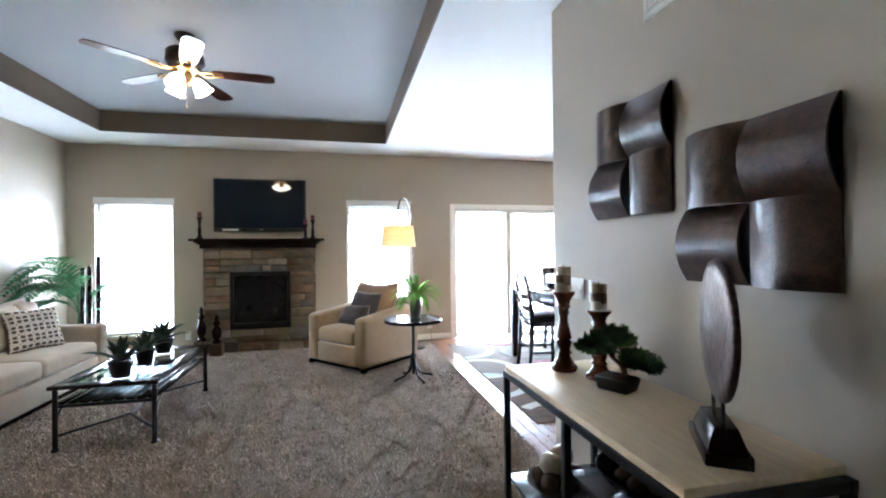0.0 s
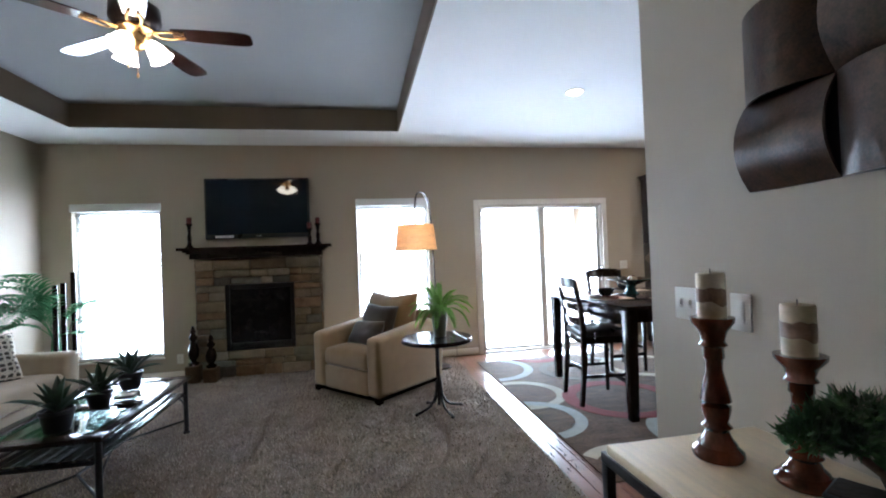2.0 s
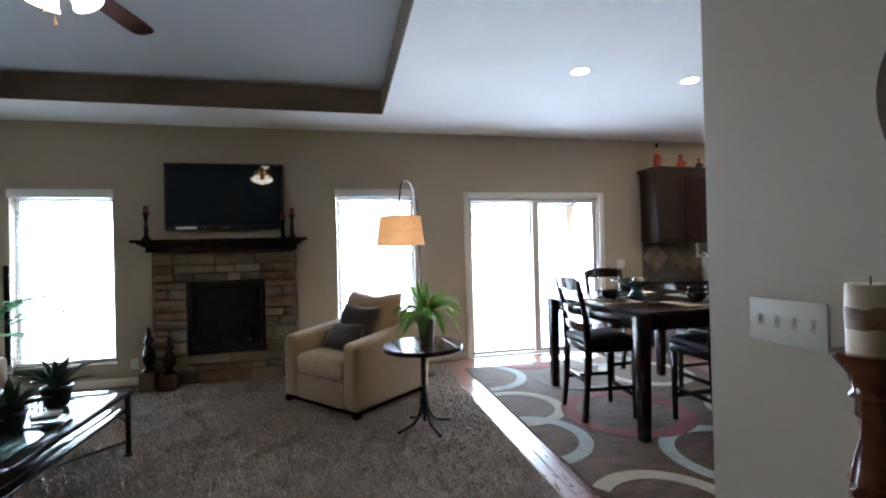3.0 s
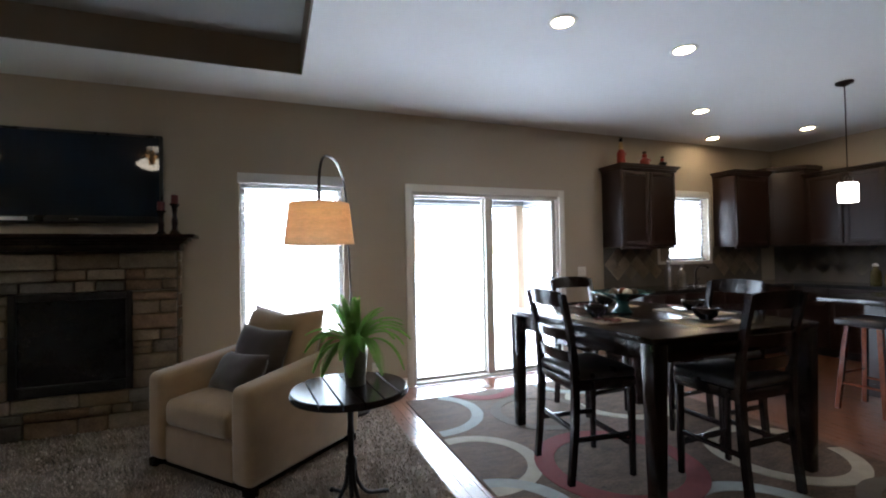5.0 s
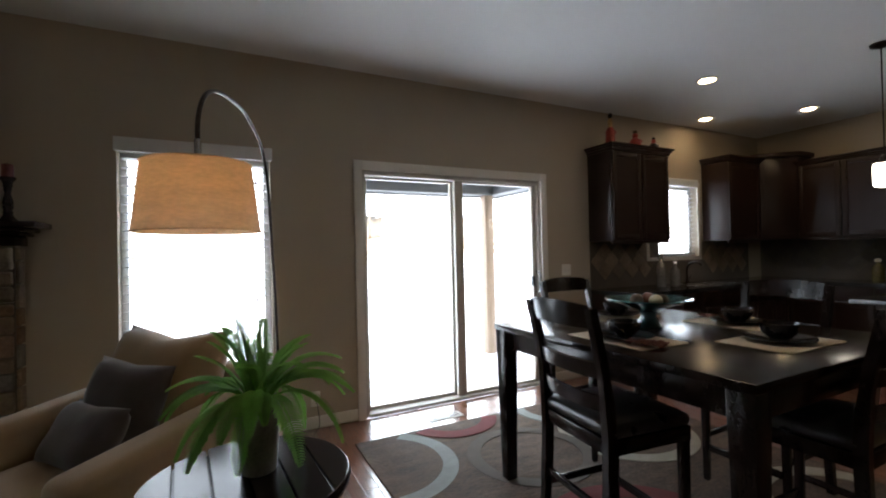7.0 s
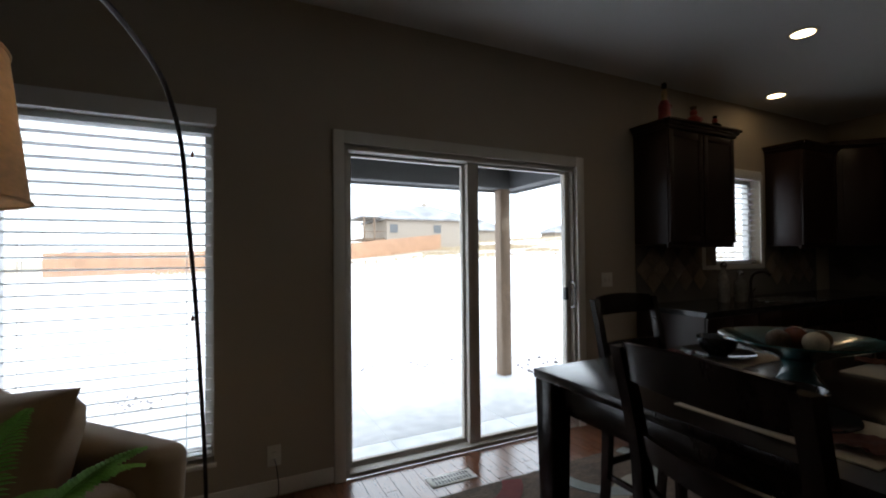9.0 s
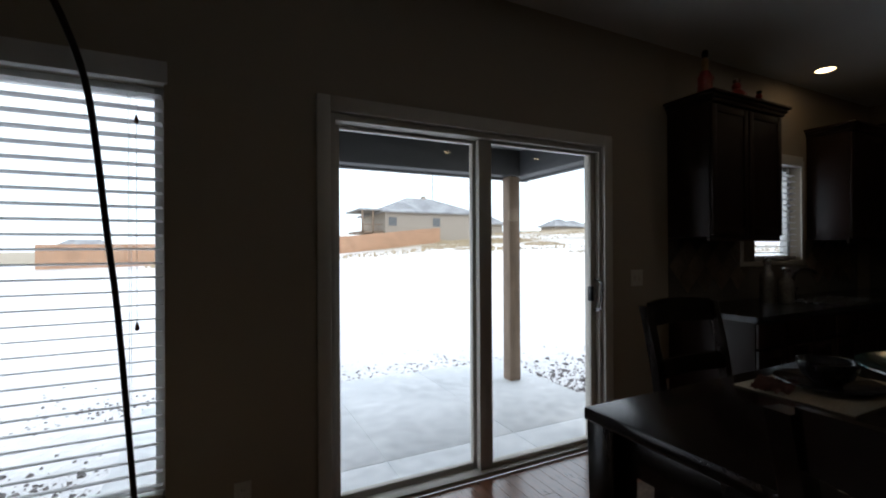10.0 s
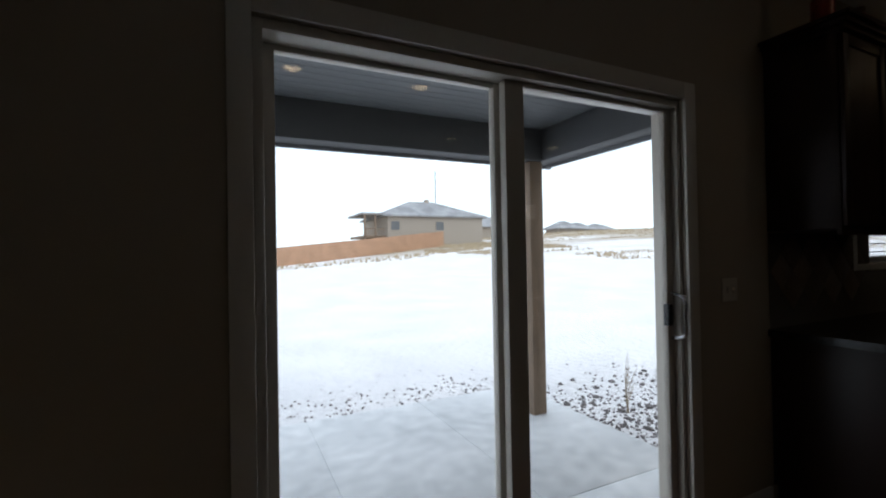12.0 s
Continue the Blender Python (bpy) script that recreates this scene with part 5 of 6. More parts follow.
# ---- console table by the partition ----
CT = 0.826
con = thing("console_table", "black steel console table with blond wooden top", "console table", 1.012, 1.47, 0.006)
for x, y in ((-0.235, 0.585), (0.235, 0.585), (-0.235, -0.585), (0.235, -0.585), (-0.235, 0.0), (0.235, 0.0)):
    part("leg", block(x - 0.0135, x + 0.0135, y - 0.0135, y + 0.0135, 0, CT - 0.064, 0.002), BLACKMETAL, con)
for s in (-1, 1):
    part("top_rail", block(s * 0.235 - 0.014, s * 0.235 + 0.014, -0.60, 0.60, CT - 0.063, CT - 0.034, 0.002), BLACKMETAL, con)
    part("top_rail", block(-0.22, 0.22, s * 0.585 - 0.014, s * 0.585 + 0.014, CT - 0.0635, CT - 0.0345, 0.002), BLACKMETAL, con)
part("tabletop", block(-0.245, 0.245, -0.575, 0.575, CT - 0.033, CT - 0.006, 0.004), MAPLE, con, "blond maple top")
for z, a, b in ((0.285, 0.012, 0.59), (0.59, -0.59, -0.012)):
    part("shelf", block(-0.23, 0.23, a, b, z - 0.02, z, 0.003), DARKGLOSS, con, "black lower shelf")
part("bottom_shelf", block(-0.23, 0.23, -0.59, 0.59, 0.13, 0.15, 0.003), DARKGLOSS, con)

TOPZ = CT
for x, y, h, lab in ((1.005, 1.905, 0.365, "tall turned mahogany candlestick with banded pillar candle on the console"), (1.085, 1.74, 0.295, "shorter turned mahogany candlestick with banded pillar candle on the console")):
    c, cd = candlestick("candlestick", x, y, TOPZ, h, MAHOG, WAX, lab, 0.036, 0.115, 0.034, "candlesticks on the console")
    bm = bmesh.new()
    rim = [[], []]
    for k in range(40):
        a = 2 * math.pi * k / 40
        lo, hi = h + 0.036 + 0.012 * noise.noise((math.cos(a) * 1.3, math.sin(a) * 1.3, h)), h + 0.076 + 0.008 * noise.noise((math.cos(a) * 2, math.sin(a) * 2, 5 + h))
        for j, z_ in enumerate((lo, hi)):
            rim[j].append(bm.verts.new((0.0346 * math.cos(a), 0.0346 * math.sin(a), z_)))
    for k in range(40):
        bm.faces.new((rim[0][k], rim[0][(k + 1) % 40], rim[1][(k + 1) % 40], rim[1][k]))
    part("candle_band", bm, WAXBROWN, cd, "brown marbled wax band", 60)

bon = thing("bonsai", "small artificial bonsai tree in a black tray pot", "plant", 1.062, 1.58, TOPZ, -28)
bm = bmesh.new()
box(bm, -0.085, 0.085, -0.055, 0.055, 0.0, 0.052, 0.006)
for v in bm.verts:
    f = 0.82 + 0.18 * v.co.z / 0.052
    v.co.x *= f * 0.87
    v.co.y *= f * 0.95
moved(bm, Matrix.Rotation(radians(-36), 4, "Z"))
part("pot", bm, POT, bon, "black rectangular tray pot")
part("soil", moved(block(-0.066, 0.066, -0.044, 0.044, 0.0522, 0.057, 0.002), Matrix.Rotation(radians(-36), 4, "Z")), SOIL, bon)
bm = bmesh.new()
tube(bm, bent([(0.03, 0, 0.05), (0.02, 0.005, 0.09), (-0.02, 0.0, 0.13), (-0.06, -0.01, 0.18)], 6), [0.011] * 7 + [0.008] * 6 + [0.005] * 6, 8)
tube(bm, bent([(0.02, 0.005, 0.085), (0.05, 0.0, 0.10), (0.09, 0.01, 0.13)], 6), [0.007] * 7 + [0.004] * 6, 7)
tube(bm, bent([(-0.01, 0.0, 0.12), (-0.015, 0.02, 0.16), (0.0, 0.02, 0.21)], 6), [0.006] * 7 + [0.003] * 6, 7)
part("trunk", bm, BARK, bon, smooth=60)
rb = random.Random(9)
for cx, cy, cz, r in ((-0.105, -0.01, 0.172, 0.046), (-0.06, 0.01, 0.196, 0.05), (-0.01, 0.02, 0.218, 0.052), (0.03, 0.0, 0.20, 0.036), (-0.045, -0.03, 0.175, 0.036), (0.10, 0.01, 0.118, 0.05), (0.055, -0.015, 0.14, 0.045), (0.13, 0.0, 0.098, 0.034), (0.07, 0.03, 0.108, 0.04)):
    bm = bmesh.new()
    for i in range(620):
        u = Vector((rb.gauss(0, 1), rb.gauss(0, 1), rb.gauss(0, 1))).normalized()
        lump = 1 + 0.35 * noise.noise(u * 2.6 + Vector((cx * 40, cz * 40, 0)))
        q = Vector((cx, cy, cz)) + Vector((u.x, u.y * 0.9, u.z * 0.6)) * r * lump * rb.uniform(0.45, 1.2)
        t = (u + Vector((rb.uniform(-0.8, 0.8), rb.uniform(-0.8, 0.8), rb.uniform(-0.1, 1.1)))).normalized()
        s = t.orthogonal().normalized() * rb.uniform(0.0025, 0.0045)
        a, b = q + t * rb.uniform(0.010, 0.022), q - t * 0.004
        bm.faces.new((bm.verts.new(b - s * 0.4), bm.verts.new(q + s), bm.verts.new(a), bm.verts.new(q - s)))
    part("foliage_pad", bm, BONSAI, bon, smooth=0)

sc = thing("disc_sculpture", "hammered pewter disc on a sloping dark wooden base", "sculpture", 1.012, 1.045, TOPZ, 57)
bm = bmesh.new()
box(bm, -0.12, 0.12, -0.055, 0.055, 0, 0.035, 0.004)
low = len(bm.verts)
box(bm, -0.112, 0.112, -0.049, 0.049, 0.0352, 0.092, 0.004)
bm.verts.ensure_lookup_table()
for v in bm.verts[low:]:
    f = (v.co.z - 0.0352) / 0.0568
    v.co.x *= 1 - 0.24 * f ** 0.8
    v.co.y *= 1 - 0.42 * f ** 0.8
part("base", bm, DARKWOOD, sc, "dark wooden plinth with sloping sides")
for s in (-1, 1):
    part("rod", tube(bmesh.new(), [(s * 0.055, 0, 0.09), (s * 0.055, 0, 0.15)], 0.005, 8), BLACKMETAL, sc)
turn = Matrix.Translation((0, 0, 0.335)) @ Matrix.Rotation(radians(90), 4, "X")
disc = bmesh.new()
lathe(disc, [(0.001, 0.0), (0.08, 0.002), (0.15, 0.006), (0.185, 0.012), (0.195, 0.009), (0.198, 0.0), (0.192, -0.008), (0.15, -0.008), (0.001, -0.008)], 56, turn=turn)
part("disc", disc, HAMMERED, sc, "hammered pewter-toned disc", 60)

bs = thing("decor_tray", "dark bowl of woven and bark decor balls on the console shelf", "bowl", 0.95, 1.83, 0.289)
part("bowl", lathe(bmesh.new(), [(0.05, 0), (0.06, 0.004), (0.13, 0.045), (0.16, 0.07), (0.155, 0.072), (0.12, 0.05), (0.05, 0.012)], 32), BASKET, bs, smooth=60)
for i, (x, y, z, r, mt) in enumerate(((-0.06, 0.05, 0.085, 0.045, LINEN), (0.03, 0.07, 0.10, 0.048, LINEN), (0.0, -0.06, 0.085, 0.048, BARK), (0.07, -0.02, 0.085, 0.04, BARK), (-0.08, -0.05, 0.09, 0.042, BARK), (-0.105, 0.02, 0.095, 0.032, BARK), (0.01, 0.02, 0.165, 0.05, WAX), (-0.06, -0.01, 0.15, 0.048, WAX))):
    bm = bmesh.new()
    bmesh.ops.create_icosphere(bm, subdivisions=3, radius=r, matrix=Matrix.Translation((x, y, z)))
    for v in bm.verts:
        v.co += (v.co - Vector((x, y, z))) * 0.16 * noise.noise(v.co * 60)
    part("decor_ball", bm, mt, bs, "woven ivory ball" if mt in (LINEN, WAX) else "dark bark ball", 60)
bw = thing("black_bowl", "shallow black bowl with dried pods on the console shelf", "bowl", 0.955, 1.25, 0.594)
part("bowl", lathe(bmesh.new(), [(0.06, 0), (0.07, 0.004), (0.14, 0.05), (0.17, 0.085), (0.165, 0.087), (0.13, 0.055), (0.06, 0.012)], 36), DARKGLOSS, bw, smooth=60)
for i in range(7):
    bm = bmesh.new()
    a = i * 0.9
    bmesh.ops.create_icosphere(bm, subdivisions=2, radius=0.03, matrix=Matrix.Translation((0.07 * math.cos(a), 0.07 * math.sin(a), 0.065)) @ Matrix.Diagonal((1.5, 0.9, 0.8, 1)))
    part("dried_pod", bm, BARK, bw, smooth=60)


# ---- wall art: four bowed panels each ----
def wall_art(y0, z0, size, label):
    art = thing("wall_art", label, "wall art", 1.269, y0 + size / 2, z0 + size / 2, group="bowed panel wall art")
    h = size / 2
    for col in (0, 1):
        for row in (0, 1):
            across = (col == 0) == (row == 1)     # bows across its width, else across its height
            bm = bmesh.new()
            n = 14
            c0 = (h * 0.5 if col == 0 else -h * 0.5, h * 0.5 if row == 1 else -h * 0.5)
            grid = []
            for s in (0, 1):
                g = []
                for i in range(n + 1):
                    line = []
                    for k in range(n + 1):
                        u, v = 2 * i / n - 1, 2 * k / n - 1
                        t = u if across else v
                        dep = 0.012 + 0.05 * (1 - t * t) - (0.010 if s else 0)
                        line.append(bm.verts.new((-dep, c0[0] + u * h * 0.499, c0[1] + v * h * 0.499)))
                    g.append(line)
                grid.append(g)
            for i in range(n):
                for k in range(n):
                    bm.faces.new((grid[0][i][k], grid[0][i + 1][k], grid[0][i + 1][k + 1], grid[0][i][k + 1]))
                    bm.faces.new((grid[1][i][k + 1], grid[1][i + 1][k + 1], grid[1][i + 1][k], grid[1][i][k]))
            for i in range(n):
                for g0, g1 in (((i, 0), (i + 1, 0)), ((i + 1, n), (i, n)), ((0, i + 1), (0, i)), ((n, i), (n, i + 1))):
                    bm.faces.new((grid[0][g0[0]][g0[1]], grid[1][g0[0]][g0[1]], grid[1][g1[0]][g1[1]], grid[0][g1[0]][g1[1]]))
            part("panel", bm, ARTWOOD, art, smooth=50)
    part("backing", block(-0.012, 0, -h * 0.99, h * 0.99, -h * 0.99, h * 0.99), PLASTIC, art, "black backing board", 0)


wall_art(1.503, 1.532, 0.516, "dark lacquered square wall art of four bowed panels")
wall_art(0.90, 1.265, 0.528, "dark lacquered square wall art of bowed panels above the sculpture")

# ---- dining rug ----
RX0, RX1, RY0, RY1 = 1.50, 3.94, 3.28, 6.33
rug = thing("area_rug", "brown area rug with interlocking cream, blue and red rings", "rug", 0, 0, 0.001)
part("rug_field", block(RX0, RX1, RY0, RY1, 0, 0.010, 0.004), RUG, rug)
for i, (cx, cy, r, wd, mt) in enumerate(((1.55, 5.93, 0.50, 0.10, RUG_BLUE), (1.58, 4.96, 0.42, 0.095, RUG_CREAM), (1.45, 4.33, 0.42, 0.10, RUG_BLUE), (1.78, 3.32, 0.42, 0.10, RUG_CREAM), (2.62, 3.75, 0.46, 0.10, RUG_BLUE), (2.40, 4.60, 0.52, 0.13, RUG_RED), (3.30, 5.55, 0.48, 0.10, RUG_CREAM),
                                         (2.48, 5.60, 0.42, 0.09, RUG_TAUPE), (2.30, 6.42, 0.38, 0.12, RUG_RED), (3.50, 4.30, 0.45, 0.10, RUG_CREAM), (3.55, 3.45, 0.42, 0.10, RUG_TAUPE), (3.2, 6.2, 0.36, 0.09, RUG_BLUE))):
    bm = bmesh.new()
    n = 120
    z0, z1 = 0.009, 0.0112 + 0.0004 * i
    for k in range(n):
        a, b = 2 * math.pi * k / n, 2 * math.pi * (k + 1) / n
        q = [(cx + rr_ * math.cos(t), cy + rr_ * math.sin(t)) for rr_, t in ((r - wd, a), (r, a), (r, b), (r - wd, b))]
        q = [(min(max(x, RX0 + 0.01), RX1 - 0.01), min(max(y, RY0 + 0.01), RY1 - 0.01)) for x, y in q]
        if sum(1 for x, y in q if RX0 + 0.011 < x < RX1 - 0.011 and RY0 + 0.011 < y < RY1 - 0.011) < 3:
            continue
        vs = [bm.verts.new((x, y, z1)) for x, y in q] + [bm.verts.new((x, y, z0)) for x, y in q]
        bm.faces.new(vs[:4])
        bm.faces.new((vs[1], vs[5], vs[6], vs[2]))
        bm.faces.new((vs[3], vs[7], vs[4], vs[0]))
    bmesh.ops.remove_doubles(bm, verts=bm.verts[:], dist=0.0005)
    part("ring", bm, mt, rug, smooth=0)

# ---- dining table ----
TX, TY, TW, TL, TH = 2.785, 4.738, 0.66, 0.722, 0.92
tb = thing("dining_table", "square espresso counter-height dining table", "dining table", TX, TY, 0.0112)
part("tabletop", block(-TW, TW, -TL, TL, TH - 0.045, TH - 0.011, 0.005), DARKWOOD, tb, "glossy espresso tabletop")
for s in (-1, 1):
    part("apron", block(-TW + 0.1, TW - 0.1, s * (TL - 0.05) - 0.012, s * (TL - 0.05) + 0.012, TH - 0.15, TH - 0.0455, 0.002), DARKWOOD, tb)
    part("apron", block(s * (TW - 0.05) - 0.012, s * (TW - 0.05) + 0.012, -TL + 0.1, TL - 0.1, TH - 0.15, TH - 0.0455, 0.002), DARKWOOD, tb)
for sx in (-1, 1):
    for sy in (-1, 1):
        bm = block(-0.047, 0.047, -0.047, 0.047, 0, TH - 0.0455, 0.005)
        for v in bm.verts:
            f = 0.68 + 0.32 * min(1, v.co.z / 0.6)
            v.co.x *= f
            v.co.y *= f
        part("leg", moved(bm, Matrix.Translation((sx * (TW - 0.052), sy * (TL - 0.052), 0))), DARKWOOD, tb)


# ---- counter-height chairs ----
def make_chair():
    c = thing("dining_chair", "espresso ladder-back counter chair with black leather seat", "chair", 0, 0, 0, group="chairs round the table")
    sw, sd_, sz = 0.225, 0.21, 0.60
    seat = soft_block(0.45, 0.42, 0.05, 0.02, 0.018)
    part("seat", moved(seat, Matrix.Translation((0, 0.005, sz))), LEATHER, c, "padded black leather seat")
    bm = bmesh.new()
    box(bm, -sw, sw, -sd_, sd_, sz - 0.06, sz - 0.001, 0.004)
    part("seat_frame", bm, DARKWOOD, c)
    for s in (-1, 1):
        bm = bmesh.new()
        pts = [(s * (sw - 0.018), -0.235, 0), (s * (sw - 0.018), -0.205, 0.3), (s * (sw - 0.018), -0.195, 0.6), (s * (sw - 0.018), -0.215, 0.85), (s * (sw - 0.016), -0.27, 1.11)]
        ps = bent(pts, 5)
        rings = []
        for i, p in enumerate(ps):
            w = 0.018
            t = 0.022 if 0.25 < p.z < 0.8 else 0.018
            rings.append([bm.verts.new((p.x + a * w, p.y + b * t, p.z)) for a, b in ((-1, -1), (1, -1), (1, 1), (-1, 1))])
        for a, b in zip(rings, rings[1:]):
            for i in range(4):
                bm.faces.new((a[i], a[(i + 1) % 4], b[(i + 1) % 4], b[i]))
        bm.faces.new(rings[0][::-1])
        bm.faces.new(rings[-1])
        part("back_leg", bm, DARKWOOD, c)
        bm = block(-0.019, 0.019, -0.019, 0.019, 0, sz - 0.0605, 0.003)
        for v in bm.verts:
            f = 0.75 + 0.25 * min(1, v.co.z / 0.45)
            v.co.x *= f
            v.co.y *= f
        part("front_leg", moved(bm, Matrix.Translation((s * (sw - 0.022), sd_ - 0.022, 0))), DARKWOOD, c)
        part("side_stretcher", block(s * (sw - 0.02) - 0.009, s * (sw - 0.02) + 0.009, -0.19, sd_ - 0.042, 0.24, 0.268, 0.002), DARKWOOD, c)
    part("front_stretcher", block(-sw + 0.043, sw - 0.043, sd_ - 0.031, sd_ - 0.013, 0.17, 0.205, 0.002), DARKWOOD, c)
    part("back_stretcher", block(-sw + 0.04, sw - 0.04, -0.215, -0.198, 0.30, 0.33, 0.002), DARKWOOD, c)
    for z0, z1, y in ((0.70, 0.765, -0.205), (0.83, 0.895, -0.218), (1.03, 1.12, -0.262)):
        bm = bmesh.new()
        n = 8
        rows_ = []
        for i in range(n + 1):
            u = 2 * i / n - 1
            yy = y - 0.028 * (1 - u * u)
            arch = 0.012 * (1 - u * u) if z1 > 1 else 0
            lean = (z1 - z0) * 0.2
            rows_.append([bm.verts.new(q) for q in ((u * (sw - 0.034), yy, z0), (u * (sw - 0.034), yy + 0.016, z0), (u * (sw - 0.034), yy + 0.016 - lean, z1 + arch), (u * (sw - 0.034), yy - lean, z1 + arch))])
        for a, b in zip(rows_, rows_[1:]):
            for i in range(4):
                bm.faces.new((a[i], a[(i + 1) % 4], b[(i + 1) % 4], b[i]))
        bm.faces.new(rows_[0][::-1])
        bm.faces.new(rows_[-1])
        part("back_slat", bm, DARKWOOD, c)
    return c


first = make_chair()
first.matrix_world = pose(2.21, 4.66, 0.0115, 0, 0, -96)
for x, y, rz in ((2.87, 4.16, 0), (2.96, 5.50, 180), (3.34, 4.64, 90)):
    copy_thing(first, pose(x, y, 0.0115, 0, 0, rz))

# ---- place settings ----
TT = TH + 0.0006


def setting(x, y, rz, napkin):
    m = pose(x, y, TT, 0, 0, rz)
    solo("placemat", block(-0.22, 0.22, -0.15, 0.15, 0, 0.004, 0.001), LINEN, "woven straw placemat on the table", "placemat", x, y, TT, 0, 0, rz, group="place settings")
    pl_ = solo("plate", lathe(bmesh.new(), [(0.07, 0), (0.075, 0.002), (0.12, 0.014), (0.135, 0.018), (0.134, 0.021), (0.11, 0.015), (0.06, 0.006), (0.001, 0.006)], 36), CERAMIC, "dark glazed dinner plate on a placemat", "plate", x, y, TT + 0.0042, group="place settings", smooth=60)
    solo("bowl", lathe(bmesh.new(), [(0.035, 0), (0.037, 0.006), (0.062, 0.028), (0.076, 0.062), (0.078, 0.075), (0.073, 0.076), (0.058, 0.032), (0.001, 0.012)], 32), CERAMIC, "dark glazed bowl on a plate", "bowl", x, y, TT + 0.0104, group="place settings", smooth=60)
    if napkin:
        bm = bmesh.new()
        n = 14
        g = [[bm.verts.new((0.16 * (i / n - 0.5), 0.10 * (k / n - 0.5), 0.016 + 0.014 * noise.noise((i * 0.5, k * 0.6, x)))) for k in range(n + 1)] for i in range(n + 1)]
        for i in range(n):
            for k in range(n):
                bm.faces.new((g[i][k], g[i + 1][k], g[i + 1][k + 1], g[i][k + 1]))
        bmesh.ops.solidify(bm, geom=bm.faces[:], thickness=0.008)
        p = m @ Vector((0.17, -0.06, 0.012))
        solo("napkin", bm, NAPKIN, "crumpled rust cloth napkin beside a plate", "napkin", p.x, p.y, TT + 0.004, 0, 0, rz + 20, smooth=60)


setting(2.37, 4.72, -90, True)
setting(2.86, 4.31, 0, False)
setting(2.90, 5.24, 180, True)
setting(3.20, 4.68, 90, True)
cb = thing("centre_bowl", "wide teal glass pedestal bowl with decor balls", "bowl", 2.74, 4.88, TT)
part("pedestal", lathe(bmesh.new(), [(0.07, 0), (0.075, 0.006), (0.055, 0.03), (0.04, 0.06), (0.05, 0.085), (0.02, 0.09)], 32), TEALGLASS, cb, smooth=60)
part("bowl", lathe(bmesh.new(), [(0.05, 0.086), (0.11, 0.11), (0.18, 0.135), (0.22, 0.15), (0.219, 0.155), (0.17, 0.143), (0.10, 0.12), (0.001, 0.10)], 44), TEALGLASS, cb, smooth=60)
for i, (x, y, r, mt) in enumerate(((0.03, 0.02, 0.04, MAHOG), (-0.05, 0.03, 0.035, BARK), (0.0, -0.05, 0.035, LINEN), (0.08, -0.03, 0.03, BARK))):
    bm = bmesh.new()
    bmesh.ops.create_icosphere(bm, subdivisions=3, radius=r, matrix=Matrix.Translation((x, y, 0.105 + r + 0.15 * max(0, math.hypot(x, y) - 0.03))))
    part("decor_ball", bm, mt, cb, smooth=60)


# ---- kitchen cabinets ----
def shaker(x0, x1, z0, z1, parent, knob=None, mat=CABWOOD):
    """A framed door with a recessed panel, on the plane y = 0, facing -y."""
    bm = bmesh.new()
    f = 0.055
    box(bm, x0 + 0.003, x0 + f, -0.02, -0.0005, z0 + 0.003, z1 - 0.003, 0.003)
    box(bm, x1 - f, x1 - 0.003, -0.02, -0.0005, z0 + 0.003, z1 - 0.003, 0.003)
    box(bm, x0 + f, x1 - f, -0.0195, -0.0005, z1 - f, z1 - 0.003, 0.003)
    box(bm, x0 + f, x1 - f, -0.0195, -0.0005, z0 + 0.003, z0 + f, 0.003)
    d_ = part("door", bm, mat, parent)
    part("panel", block(x0 + f - 0.002, x1 - f + 0.002, -0.012, -0.001, z0 + f - 0.002, z1 - f + 0.002), mat, d_, smooth=0)
    return d_


def upper(x, y, rz, w, d, z0, z1, doors, label, crown=0.07):
    c = thing("upper_cabinet", label, "cabinet", x, y, z0, rz, group="kitchen upper cabinets")
    h = z1 - z0
    part("body", block(0, w, 0.0, d, 0, h, 0.002), CABWOOD, c)
    for k in range(doors):
        shaker(w * k / doors + 0.004, w * (k + 1) / doors - 0.004, 0.01, h - 0.01, c)
    if crown:
        bm = bmesh.new()
        for k, (o, a, b) in enumerate(((0.012, 0.0, 0.025), (0.028, 0.0252, 0.048), (0.046, 0.0482, crown))):
            box(bm, -o, w + o, -0.02 - o, d, h + a, h + b, 0.004)
        part("crown_moulding", bm, CABWOOD, c)
    part("light_rail", block(0.0, w, 0.0, 0.02, -0.03, -0.0005, 0.003), CABWOOD, c)
    return c


upper(4.22, 6.45, 0, 0.86, 0.318, 1.43, 2.355, 2, "dark cherry two-door upper cabinet with crown moulding")
upper(6.17, 6.45, 0, 0.66, 0.318, 1.42, 2.385, 1, "dark cherry upper cabinet beside the kitchen window", 0.07)
# corner cabinet, with its diagonal door
cc = thing("corner_cabinet", "tall dark cherry corner cabinet with crown moulding", "cabinet", 0, 0, 1.42, group="kitchen upper cabinets")
outl = [(6.835, 6.765), (6.835, 6.45), (7.13, 6.155), (7.445, 6.155), (7.445, 6.765)]
part("body", prism(bmesh.new(), outl, 0, 1.02), CABWOOD, cc, smooth=0)
for o, a, b in ((0.015, 1.0205, 1.045), (0.05, 1.0455, 1.09)):
    part("crown_moulding", prism(bmesh.new(), [(6.835 - o, 6.765), (6.835 - o, 6.45 - o * 0.6), (7.13 - o * 0.6, 6.155 - o), (7.445, 6.155 - o), (7.445, 6.765)], a, b), CABWOOD, cc, smooth=0)
